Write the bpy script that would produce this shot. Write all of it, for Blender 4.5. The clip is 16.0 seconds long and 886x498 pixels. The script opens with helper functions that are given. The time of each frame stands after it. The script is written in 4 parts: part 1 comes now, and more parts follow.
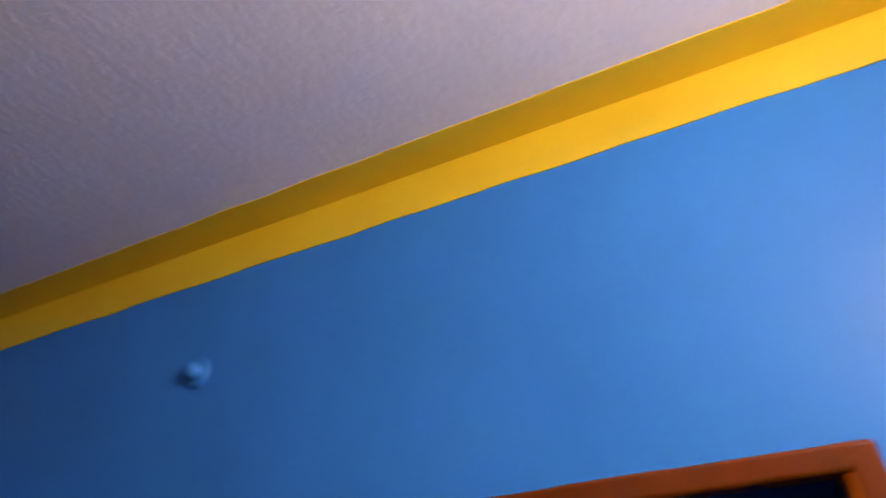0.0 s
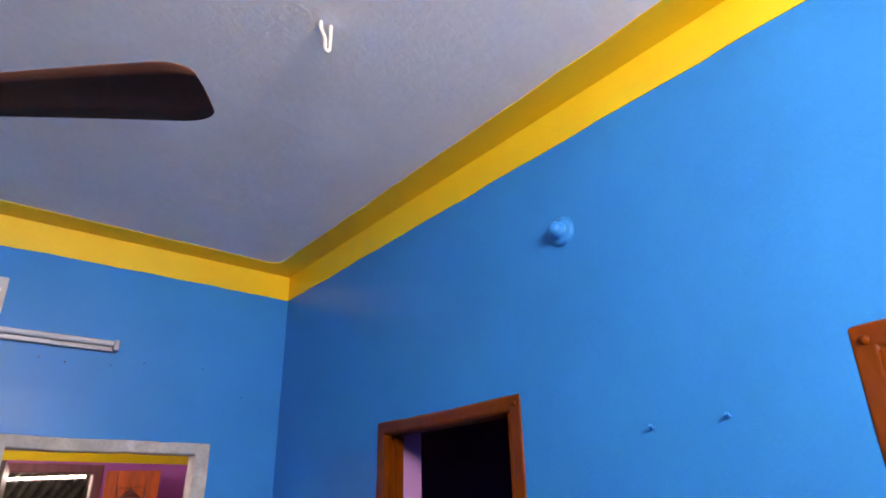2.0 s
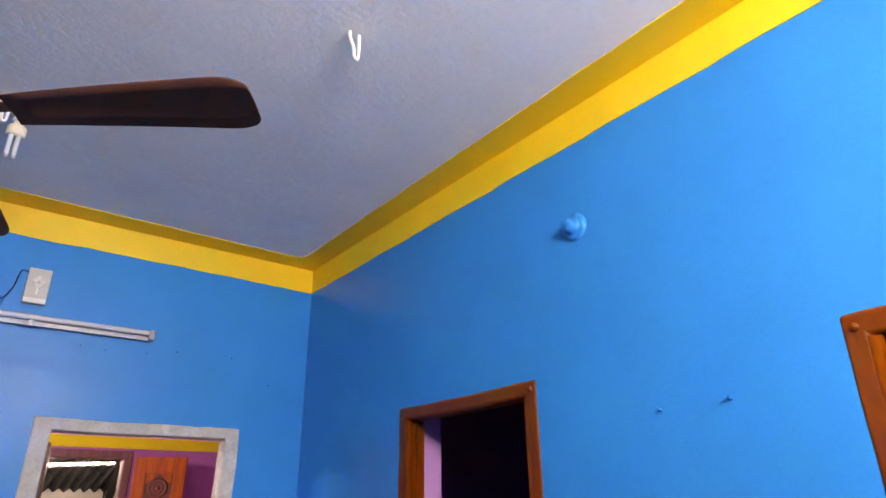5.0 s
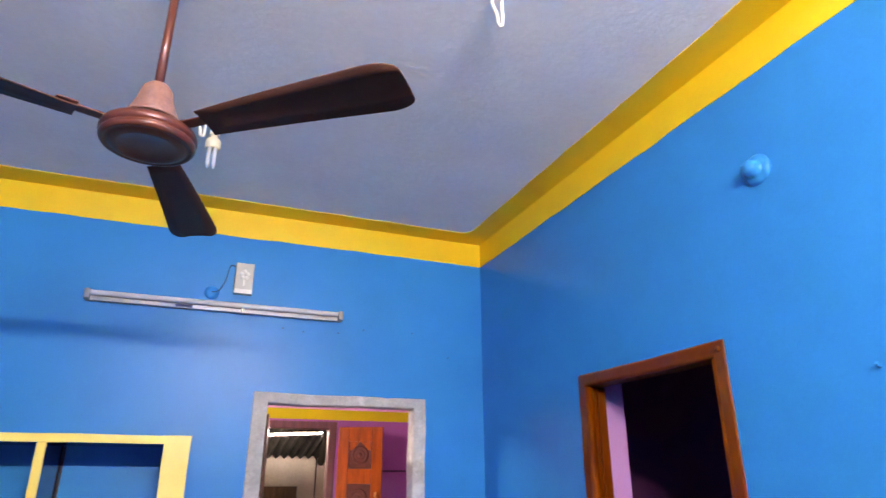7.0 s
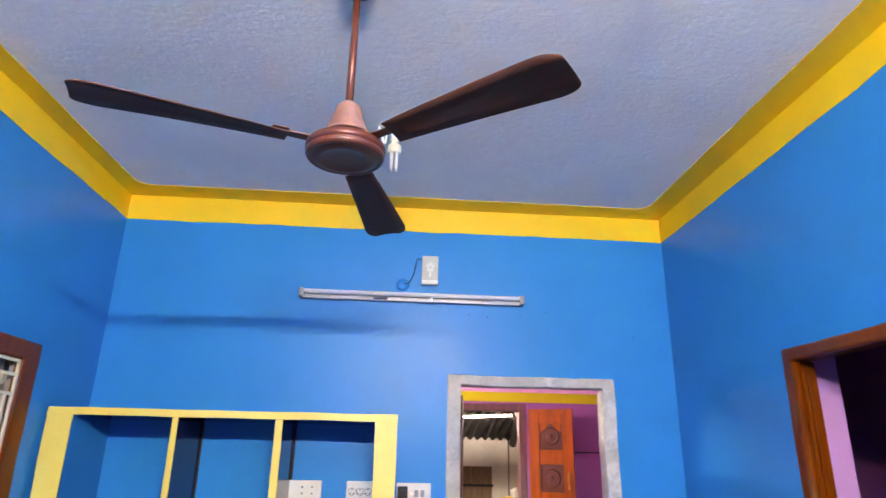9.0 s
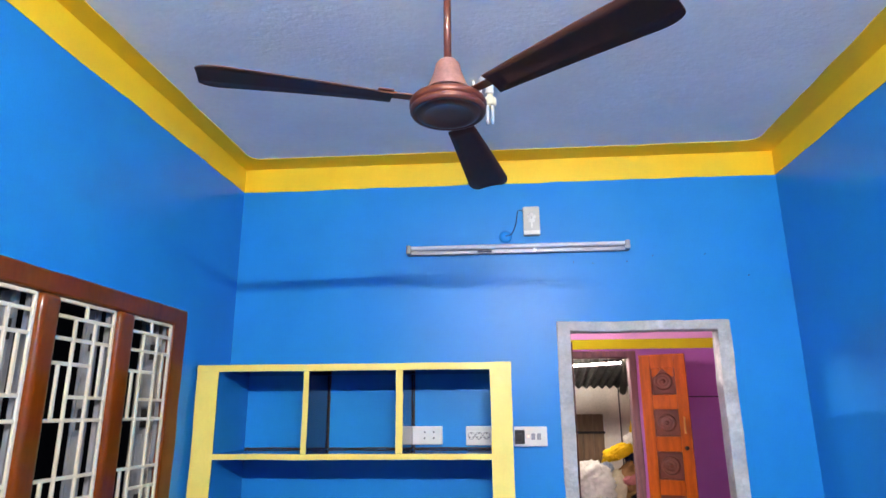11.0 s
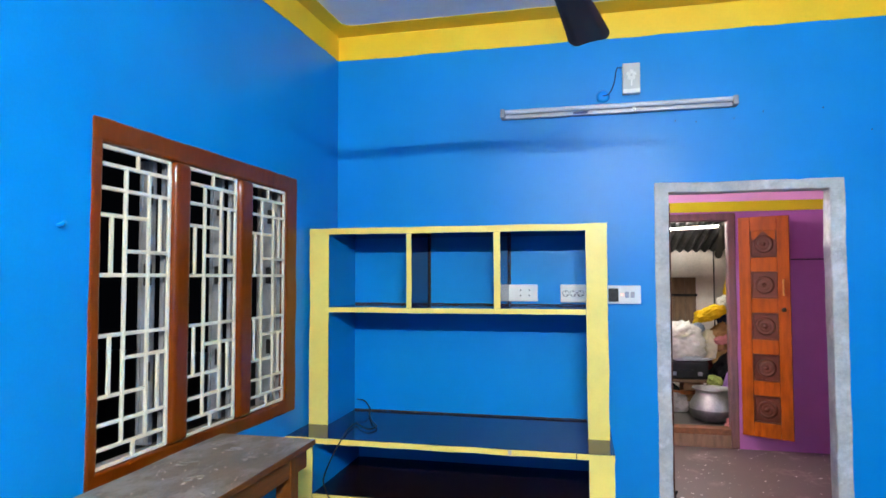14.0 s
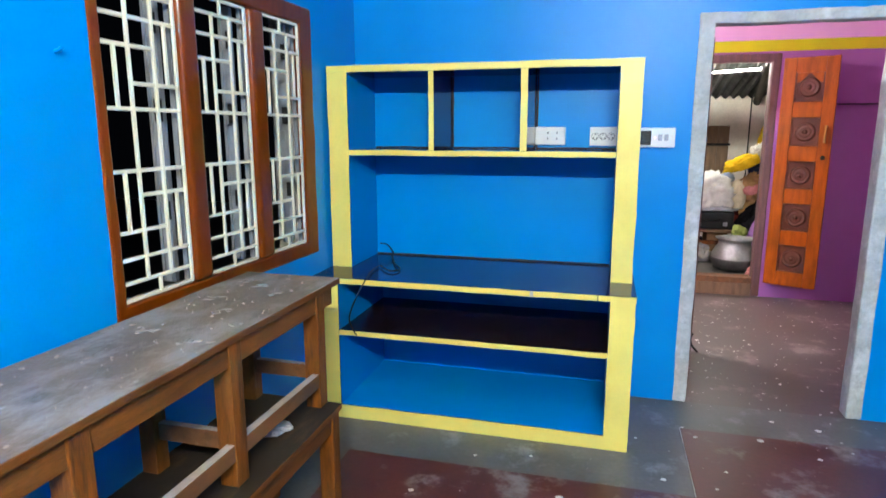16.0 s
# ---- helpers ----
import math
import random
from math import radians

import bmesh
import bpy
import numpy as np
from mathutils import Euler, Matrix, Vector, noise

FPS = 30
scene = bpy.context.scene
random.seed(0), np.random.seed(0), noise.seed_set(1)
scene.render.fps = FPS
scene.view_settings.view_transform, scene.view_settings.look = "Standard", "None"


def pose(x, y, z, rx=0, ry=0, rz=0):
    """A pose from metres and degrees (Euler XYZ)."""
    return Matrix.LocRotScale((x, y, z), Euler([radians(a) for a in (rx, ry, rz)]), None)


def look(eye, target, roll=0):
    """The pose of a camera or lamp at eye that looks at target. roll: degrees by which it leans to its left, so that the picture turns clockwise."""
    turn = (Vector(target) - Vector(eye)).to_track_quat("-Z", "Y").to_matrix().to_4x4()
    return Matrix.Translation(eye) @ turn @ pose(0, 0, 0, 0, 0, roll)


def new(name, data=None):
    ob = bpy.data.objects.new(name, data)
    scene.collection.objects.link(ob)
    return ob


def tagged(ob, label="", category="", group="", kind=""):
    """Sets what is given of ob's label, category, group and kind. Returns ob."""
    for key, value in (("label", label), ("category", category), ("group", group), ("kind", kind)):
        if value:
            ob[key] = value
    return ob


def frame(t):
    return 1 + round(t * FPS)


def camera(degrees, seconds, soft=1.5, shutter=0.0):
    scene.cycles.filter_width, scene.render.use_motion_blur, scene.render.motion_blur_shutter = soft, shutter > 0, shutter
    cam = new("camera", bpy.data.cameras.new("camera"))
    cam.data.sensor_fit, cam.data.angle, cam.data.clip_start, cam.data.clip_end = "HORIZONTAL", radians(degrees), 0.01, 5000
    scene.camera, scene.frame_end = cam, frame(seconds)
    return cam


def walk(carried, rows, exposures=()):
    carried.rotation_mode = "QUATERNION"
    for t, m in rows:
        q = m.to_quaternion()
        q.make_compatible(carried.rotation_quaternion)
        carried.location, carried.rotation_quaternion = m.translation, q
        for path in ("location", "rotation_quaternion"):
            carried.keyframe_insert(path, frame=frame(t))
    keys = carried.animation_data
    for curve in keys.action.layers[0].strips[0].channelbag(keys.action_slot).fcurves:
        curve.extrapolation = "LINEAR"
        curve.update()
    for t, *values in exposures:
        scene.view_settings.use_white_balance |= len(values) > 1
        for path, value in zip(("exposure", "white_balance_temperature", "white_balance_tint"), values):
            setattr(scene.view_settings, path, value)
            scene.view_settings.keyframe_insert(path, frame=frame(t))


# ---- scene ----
cam = camera(71.4, 16.0, shutter=0.5)
PATH = [
    (0, (1.698, -3.467, 1.833), (3.311, -2.838, 2.834), -5.9),
    (0.5, (1.638, -3.331, 1.797), (3.159, -2.441, 2.739), -5.6),
    (1, (1.654, -3.286, 1.763), (3.061, -2.199, 2.68), -3.6),
    (1.5, (1.657, -3.257, 1.732), (2.916, -1.97, 2.603), -2.1),
    (2, (1.643, -3.235, 1.696), (2.806, -1.81, 2.482), -1.3),
    (2.5, (1.616, -3.313, 1.665), (2.774, -1.866, 2.418), -0.6),
    (3, (1.613, -3.315, 1.665), (2.769, -1.867, 2.421), -0.5),
    (3.2, (1.611, -3.316, 1.654), (2.777, -1.886, 2.425), -0.7),
    (5.3, (1.549, -3.309, 1.644), (2.661, -1.836, 2.414), -0.8),
    (5.5, (1.564, -3.304, 1.641), (2.632, -1.795, 2.403), -0.5),
    (6, (1.564, -3.305, 1.628), (2.496, -1.7, 2.373), -0.7),
    (6.5, (1.569, -3.312, 1.633), (2.367, -1.621, 2.342), -0.4),
    (7, (1.561, -3.305, 1.632), (2.246, -1.558, 2.325), 0.0),
    (7.5, (1.542, -3.345, 1.62), (2.117, -1.554, 2.3), 0.6),
    (8, (1.53, -3.363, 1.615), (1.96, -1.519, 2.258), 1.5),
    (8.5, (1.515, -3.394, 1.602), (1.776, -1.52, 2.25), 1.8),
    (9, (1.529, -3.374, 1.601), (1.676, -1.486, 2.246), 1.1),
    (9.5, (1.528, -3.395, 1.594), (1.575, -1.493, 2.212), 0.6),
    (9.7, (1.503, -3.396, 1.576), (1.509, -1.492, 2.19), 0.3),
    (11.8, (1.484, -3.465, 1.56), (1.255, -1.522, 1.978), -1.1),
    (12, (1.488, -3.476, 1.563), (1.235, -1.532, 1.958), -1.5),
    (12.5, (1.482, -3.481, 1.568), (1.168, -1.53, 1.873), -1.8),
    (13, (1.47, -3.489, 1.549), (1.138, -1.532, 1.793), -0.7),
    (13.5, (1.459, -3.478, 1.539), (1.068, -1.524, 1.7), -0.4),
    (14, (1.447, -3.495, 1.53), (1.006, -1.546, 1.621), -0.1),
    (14.5, (1.441, -3.503, 1.519), (0.952, -1.564, 1.553), -0.0),
    (15, (1.429, -3.463, 1.509), (0.926, -1.53, 1.415), -0.1),
    (15.5, (1.429, -3.447, 1.505), (0.932, -1.528, 1.24), -0.2),
    (16, (1.421, -3.413, 1.473), (0.92, -1.514, 1.093), 0.0),
]
EXPOSURES = [(0, -1.38, 8000, 42), (0.5, -0.9, 7900, 29), (1.5, -0.2, 8100, 26), (2.0, 0.03, 8150, 24), (2.5, 0.24, 8200, 23), (5.5, 0.23, 8150, 21), (7, 0.51, 8100, 20), (9.5, 0.67, 7700, 17), (12, 0.65, 6650, 9), (13, 0.59, 6550, 6), (14.5, 0.59, 6500, 4), (15.5, 0.7, 6450, 2), (16, 0.79, 6450, 0)]
walk(cam, [(t, look(eye, target, roll)) for t, eye, target, roll in PATH], EXPOSURES)

# ---- world and lights ----
world = bpy.data.worlds.new("night")
world.use_nodes = True
world.node_tree.nodes["Background"].inputs["Color"].default_value = (0.01, 0.012, 0.02, 1)
world.node_tree.nodes["Background"].inputs["Strength"].default_value = 0.05
scene.world = world
TUBE_MAIN, TUBE_SIDE, TUBE_SHED = 960.0, 500.0, 260.0

# ---- plan ----
W, H, REAR = 3.105, 3.0, -4.5          # main room: width, height, wall behind the walk
SKEW = -1.8                            # the west wall's turn about the far corner, degrees
XR_WEST = REAR * math.tan(radians(-SKEW))  # where it meets the wall behind the walk
T = 0.22                               # wall thickness
Y2 = 2.5                               # far wall of the purple room
Y3 = 4.95                              # far wall of the shed


# ---- materials ----
def material(name, colour, rough=0.5, metal=0.0, vary=0.12, scale=3.0, grain=60.0, bump=0.15, depth=0.002, spec=0.5,
             stretch=(1, 1, 1), stain=None, stain_at=0.62, stain_scale=4.0, speck=None, speck_at=0.72, speck_scale=30.0, coat=0.0, coat_rough=0.1, island=False, rough_vary=0.12):
    """Paint or stone: base colour varied at two scales, fine relief, optional stains and specks."""
    m = bpy.data.materials.new(name)
    m.use_nodes = True
    nt = m.node_tree
    b = nt.nodes["Principled BSDF"]
    co = nt.nodes.new("ShaderNodeTexCoord")
    mp = nt.nodes.new("ShaderNodeMapping")
    mp.inputs["Scale"].default_value = stretch
    nt.links.new(co.outputs["Object"], mp.inputs["Vector"])

    def noise_tex(s, detail=4, rough_=0.6):
        n = nt.nodes.new("ShaderNodeTexNoise")
        n.inputs["Scale"].default_value, n.inputs["Detail"].default_value, n.inputs["Roughness"].default_value = s, detail, rough_
        nt.links.new(mp.outputs["Vector"], n.inputs["Vector"])
        return n.outputs["Fac"]

    def ramp(fac, a, c0=(0, 0, 0, 1), c1=(1, 1, 1, 1), b_=1.0):
        r = nt.nodes.new("ShaderNodeValToRGB")
        r.color_ramp.elements[0].position, r.color_ramp.elements[1].position = a, b_
        r.color_ramp.elements[0].color, r.color_ramp.elements[1].color = c0, c1
        nt.links.new(fac, r.inputs["Fac"])
        return r.outputs["Color"]

    def mix(fac, a, c, kind="MIX"):
        x = nt.nodes.new("ShaderNodeMix")
        x.data_type, x.blend_type = "RGBA", kind
        for sock, v in ((x.inputs["Factor"], fac), (x.inputs[6], a), (x.inputs[7], c)):
            if isinstance(v, (int, float)):
                sock.default_value = v
            elif isinstance(v, tuple):
                sock.default_value = v
            else:
                nt.links.new(v, sock)
        return x.outputs[2]

    dark = tuple(c * (1 - vary) for c in colour) + (1,)
    light = tuple(min(1, c * (1 + vary)) for c in colour) + (1,)
    big = noise_tex(scale)
    col = ramp(big, 0.3, dark, light, 0.7)
    fine = noise_tex(grain, 3)
    lo, hi = 1 - vary * 0.5, 1 + vary * 0.3
    col = mix(1.0, col, ramp(fine, 0.3, (lo, lo, lo, 1), (hi, hi, hi, 1), 0.7), "MULTIPLY")
    if stain:
        col = mix(ramp(noise_tex(stain_scale, 6, 0.7), stain_at, b_=stain_at + 0.12), col, tuple(stain) + (1,))
    if speck:
        col = mix(ramp(noise_tex(speck_scale, 2, 0.5), speck_at, b_=speck_at + 0.03), col, tuple(speck) + (1,))
    if island:
        oi = nt.nodes.new("ShaderNodeObjectInfo")
        col = mix(1.0, col, ramp(oi.outputs["Random"], 0.0, (0.8, 0.8, 0.8, 1), (1.1, 1.1, 1.1, 1)), "MULTIPLY")
    nt.links.new(col, b.inputs["Base Color"])
    rr = nt.nodes.new("ShaderNodeMapRange")
    rr.inputs["To Min"].default_value, rr.inputs["To Max"].default_value = max(0.02, rough - rough_vary), min(1, rough + rough_vary)
    nt.links.new(big, rr.inputs["Value"])
    nt.links.new(rr.outputs["Result"], b.inputs["Roughness"])
    b.inputs["Metallic"].default_value, b.inputs["Specular IOR Level"].default_value = metal, spec
    b.inputs["Coat Weight"].default_value, b.inputs["Coat Roughness"].default_value = coat, coat_rough
    if bump:
        bp = nt.nodes.new("ShaderNodeBump")
        bp.inputs["Strength"].default_value, bp.inputs["Distance"].default_value = bump, depth
        ad = nt.nodes.new("ShaderNodeMath")
        ad.operation = "ADD"
        nt.links.new(fine, ad.inputs[0])
        nt.links.new(noise_tex(grain * 0.25, 5), ad.inputs[1])
        nt.links.new(ad.outputs[0], bp.inputs["Height"])
        nt.links.new(bp.outputs["Normal"], b.inputs["Normal"])
    return m


def glowing(name, colour, strength):
    m = bpy.data.materials.new(name)
    m.use_nodes = True
    b = m.node_tree.nodes["Principled BSDF"]
    b.inputs["Base Color"].default_value = (0.9, 0.9, 0.9, 1)
    b.inputs["Emission Color"].default_value = (*colour, 1)
    b.inputs["Emission Strength"].default_value = strength
    return m


BLUE = material("blue_enamel", (0.0045, 0.232, 0.625), 0.36, vary=0.06, scale=2.0, grain=110, bump=0.2, depth=0.002, spec=0.21)
YELLOW = material("yellow_enamel", (0.89, 0.565, 0.022), 0.4, vary=0.06, scale=3, grain=120, bump=0.12, depth=0.0015)
LEMON = material("lemon_paint", (0.84, 0.665, 0.15), 0.42, vary=0.06, scale=5, grain=120, bump=0.15, depth=0.0015)
WHITEWASH = material("whitewash_plaster", (0.91, 0.89, 0.86), 0.8, vary=0.06, scale=1.6, grain=34, bump=0.31, depth=0.0065, spec=0.2, stretch=(0.9, 1.2, 1))
BROWN = material("brown_gloss_paint", (0.165, 0.03, 0.0008), 0.35, vary=0.22, spec=0.1, rough_vary=0.06, scale=5, grain=45, bump=0.22, depth=0.0015, stretch=(1, 1, 0.35), stain=(0.085, 0.015, 0.001), stain_at=0.56, stain_scale=2.5, coat=0.3, coat_rough=0.06)
CEMENT = material("bare_cement", (0.5, 0.49, 0.465), 0.88, vary=0.2, scale=7, grain=55, bump=0.6, depth=0.004, spec=0.15, stain=(0.66, 0.65, 0.63), stain_at=0.53, stain_scale=6)
# Black stone; the blue in its base colour imitates the blue wall's reflection.
STONE = material("black_stone_blue_sheen", (0.011, 0.010, 0.062), 0.1, vary=0.3, scale=5, grain=120, bump=0.03, depth=0.0005, spec=0.3, rough_vary=0.03)
# Same stone as above, with the shade under the counter put into its colour.
STONE_SHADED = material("shaded_stone_slab", (0.014, 0.007, 0.008), 0.2, vary=0.35, scale=6, grain=110, bump=0.05, depth=0.0006, spec=0.2, rough_vary=0.05)
EDGE = material("dark_edge_stain", (0.03, 0.018, 0.012), 0.7, vary=0.4, scale=9, grain=90, bump=0.3, depth=0.001, stain=(0.5, 0.42, 0.1), stain_at=0.64, stain_scale=14)
CREAM = material("cream_grille_paint", (0.78, 0.71, 0.54), 0.45, vary=0.08, scale=9, grain=90, bump=0.2, depth=0.001)
SHUTTER = material("grey_shutter_paint", (0.27, 0.27, 0.28), 0.55, vary=0.3, scale=7, grain=60, bump=0.3, depth=0.002, stretch=(1, 1, 0.3), stain=(0.5, 0.5, 0.5), stain_at=0.6)
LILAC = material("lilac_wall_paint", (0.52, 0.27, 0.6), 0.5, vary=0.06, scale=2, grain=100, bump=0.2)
# Also on the lilac side room's walls, where its dark tone stands for missing light.
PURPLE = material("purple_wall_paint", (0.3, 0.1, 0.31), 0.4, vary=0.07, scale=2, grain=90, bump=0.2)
PINK = material("pink_wall_paint", (0.62, 0.34, 0.56), 0.5, vary=0.05, scale=2, grain=100, bump=0.2)
OLIVE = material("olive_yellow_paint", (0.48, 0.46, 0.003), 0.45, vary=0.06, scale=3, grain=100, bump=0.15)
FLOOR_GREY = material("grey_cement_floor", (0.105, 0.1, 0.096), 0.42, vary=0.25, scale=3.5, grain=45, bump=0.2, depth=0.002, stain=(0.2, 0.2, 0.2), stain_at=0.55, stain_scale=5, speck=(0.6, 0.6, 0.6), speck_at=0.745, speck_scale=26)
FLOOR_RED = material("red_oxide_floor", (0.085, 0.022, 0.022), 0.38, vary=0.28, scale=3, grain=40, bump=0.2, depth=0.0015, stain=(0.2, 0.165, 0.16), stain_at=0.54, stain_scale=3.4, speck=(0.62, 0.6, 0.6), speck_at=0.75, speck_scale=24)
FLOOR_ROOM2 = material("mauve_cement_floor", (0.1, 0.078, 0.072), 0.45, vary=0.22, scale=3, grain=45, bump=0.2, depth=0.002, stain=(0.23, 0.185, 0.17), stain_at=0.55, stain_scale=3, speck=(0.75, 0.73, 0.7), speck_at=0.69, speck_scale=24)
WOOD_TOP = material("dusty_bench_wood", (0.14, 0.1, 0.075), 0.5, vary=0.35, scale=5, grain=70, bump=0.4, depth=0.003, stretch=(2.0, 1, 2.0), spec=0.4, stain=(0.245, 0.205, 0.18), stain_at=0.47, stain_scale=3.4, speck=(0.42, 0.41, 0.39), speck_at=0.72, speck_scale=7)
WOOD_LEG = material("orange_bench_wood", (0.175, 0.052, 0.006), 0.5, vary=0.4, scale=5, grain=70, bump=0.35, depth=0.002, stretch=(5, 5, 0.7), spec=0.3, stain=(0.06, 0.022, 0.008), stain_at=0.54, stain_scale=3)
WOOD_APRON = material("orange_apron_wood", (0.145, 0.047, 0.008), 0.5, vary=0.4, scale=5, grain=70, bump=0.35, depth=0.002, stretch=(5, 0.7, 5), spec=0.3, stain=(0.05, 0.02, 0.01), stain_at=0.53, stain_scale=3)
SMEAR = material("dried_whitewash_smear", (0.215, 0.185, 0.165), 0.8, vary=0.3, scale=12, grain=80, bump=0.3)
DUST = material("pale_dusty_wood", (0.31, 0.24, 0.2), 0.8, vary=0.25, scale=8, grain=80, bump=0.3)
WOOD_OLD_TOP = material("dark_brown_plank", (0.026, 0.017, 0.01), 0.6, vary=0.3, scale=6, grain=90, bump=0.35, depth=0.002, stretch=(4, 1, 4), spec=0.25, stain=(0.06, 0.033, 0.014), stain_at=0.55, stain_scale=4, speck=(0.4, 0.38, 0.35), speck_at=0.77, speck_scale=18)
WOOD_RAIL = material("worn_rail_wood", (0.15, 0.058, 0.018), 0.55, vary=0.35, scale=5, grain=80, bump=0.3, depth=0.0015, stretch=(5, 0.7, 5), stain=(0.2, 0.11, 0.06), stain_at=0.58, stain_scale=6)
TEAK = material("varnished_teak", (0.26, 0.056, 0.0015), 0.4, vary=0.35, scale=4, grain=50, bump=0.2, depth=0.001, stretch=(5, 5, 0.8), spec=0.15, stain=(0.18, 0.03, 0.002), stain_at=0.58, stain_scale=2.5, coat=0.12, coat_rough=0.2)
TEAK_DARK = material("dark_carved_teak", (0.075, 0.016, 0.005), 0.45, vary=0.3, scale=6, grain=60, bump=0.2, depth=0.001, spec=0.3, coat=0.12, coat_rough=0.3)
PURPLE_WOOD = material("purple_smeared_wood", (0.12, 0.058, 0.06), 0.55, vary=0.35, scale=6, grain=60, bump=0.3, stretch=(5, 5, 0.8), stain=(0.12, 0.05, 0.03), stain_at=0.55, stain_scale=3)
DARK_BEAM = material("smoke_dark_wood", (0.035, 0.027, 0.022), 0.75, vary=0.3, scale=6, grain=60, bump=0.4, depth=0.003)
BRASS = material("dull_brass", (0.4, 0.22, 0.06), 0.35, metal=0.9, vary=0.2, scale=12, grain=100, bump=0.1)
COPPER = material("copper_brown_enamel", (0.14, 0.036, 0.022), 0.32, metal=0.25, vary=0.15, scale=9, grain=150, bump=0.08, depth=0.0006, coat=0.25)
DUSTY_COPPER = material("dusty_copper_enamel", (0.29, 0.14, 0.115), 0.6, metal=0.1, vary=0.3, scale=14, grain=120, bump=0.15, depth=0.0008)
BLADE = material("brown_fan_blade", (0.085, 0.032, 0.022), 0.55, spec=0.25, vary=0.2, scale=8, grain=120, bump=0.05)
CHROME = material("steel_fixture", (0.27, 0.275, 0.31), 0.42, metal=0.55, vary=0.15, scale=12, grain=150, bump=0.05)
WHITE = material("white_plastic", (0.76, 0.75, 0.7), 0.35, vary=0.06, scale=12, grain=150, bump=0.03)
IVORY = material("ivory_plastic_box", (0.5, 0.5, 0.46), 0.4, vary=0.08, scale=12, grain=150, bump=0.03)
GLASS_OFF = material("unlit_tube_glass", (0.6, 0.62, 0.66), 0.18, vary=0.04, scale=12, grain=150, bump=0)
BLACK = material("black_plastic", (0.012, 0.012, 0.013), 0.4, spec=0.25, vary=0.2, scale=12, grain=120, bump=0.1)
IRON = material("dark_iron", (0.03, 0.028, 0.027), 0.5, metal=0.6, vary=0.3, scale=12, grain=120, bump=0.2)
ALUMINIUM = material("beaten_aluminium", (0.36, 0.36, 0.36), 0.5, metal=0.8, vary=0.25, scale=7, grain=60, bump=0.25, depth=0.002)
# Darker metal: the basin's own tone, and painted shade on the pot's lower half.
DARK_ALUMINIUM = material("dark_aluminium", (0.14, 0.14, 0.145), 0.45, metal=0.8, vary=0.3, scale=7, grain=60, bump=0.2, depth=0.001)
SHED_WALL = material("cream_limewash", (0.76, 0.69, 0.62), 0.85, vary=0.14, scale=2.5, grain=40, bump=0.5, depth=0.004, stain=(0.8, 0.78, 0.75), stain_at=0.56, stain_scale=2)
ASBESTOS = material("grey_cement_sheet", (0.1, 0.097, 0.093), 0.9, vary=0.3, scale=5, grain=50, bump=0.4, depth=0.003, stain=(0.04, 0.037, 0.034), stain_at=0.55)
OLD_WOOD = material("old_brown_wood", (0.17, 0.1, 0.055), 0.65, vary=0.3, scale=5, grain=60, bump=0.4, depth=0.002, stretch=(5, 5, 0.8))


def cloth(name, colour):
    return material(name, colour, 0.9, vary=0.15, scale=9, grain=160, bump=0.4, depth=0.002, spec=0.15)


WHITE_CLOTH, CREAM_CLOTH, YELLOW_CLOTH = cloth("white_cotton", (0.74, 0.72, 0.68)), cloth("cream_cloth", (0.66, 0.6, 0.42)), cloth("yellow_cloth", (0.78, 0.5, 0.02))
BLACK_CLOTH, MAUVE_CLOTH, TAN_CLOTH = cloth("black_cloth", (0.014, 0.014, 0.018)), cloth("mauve_cloth", (0.36, 0.2, 0.5)), cloth("tan_cloth", (0.4, 0.23, 0.1))
GREEN_CLOTH, PINK_CLOTH, GREY_CLOTH, NAVY_CLOTH = cloth("green_cloth", (0.3, 0.36, 0.1)), cloth("pink_cloth", (0.62, 0.25, 0.25)), cloth("grey_cloth", (0.42, 0.39, 0.37)), cloth("navy_cloth", (0.02, 0.03, 0.08))
CARDBOARD = material("brown_cardboard", (0.27, 0.16, 0.085), 0.8, vary=0.2, scale=6, grain=70, bump=0.2, depth=0.001, spec=0.2)
MAROON_CLOTH, SKY_CLOTH = cloth("maroon_cloth", (0.1, 0.015, 0.015)), cloth("sky_cloth", (0.35, 0.42, 0.55))
TUBE_ON = glowing("lit_tube", (1.0, 0.985, 0.96), TUBE_MAIN)
TUBE_ON_SIDE = glowing("lit_tube_side", (1.0, 0.95, 0.9), TUBE_SIDE)
TUBE_ON_SHED = glowing("lit_tube_shed", (1.0, 0.94, 0.86), TUBE_SHED)
NEON = glowing("switch_neon", (1.0, 0.16, 0.02), 1.6)


# ---- mesh helpers ----
def mesh_object(name, bm, mats):
    me = bpy.data.meshes.new(name)
    bm.normal_update()
    bm.to_mesh(me)
    bm.free()
    for m in mats if isinstance(mats, (list, tuple)) else [mats]:
        me.materials.append(m)
    return new(name, me)


def part(name, bm, mats, parent, label=""):
    ob = mesh_object(name, bm, mats)
    ob.parent = parent
    if label:
        ob["label"] = label
    return ob


def thing(name, label, category, group="", kind="", at=(0, 0, 0)):
    ob = new(name)
    ob.location = at
    return tagged(ob, label, category, group, kind)


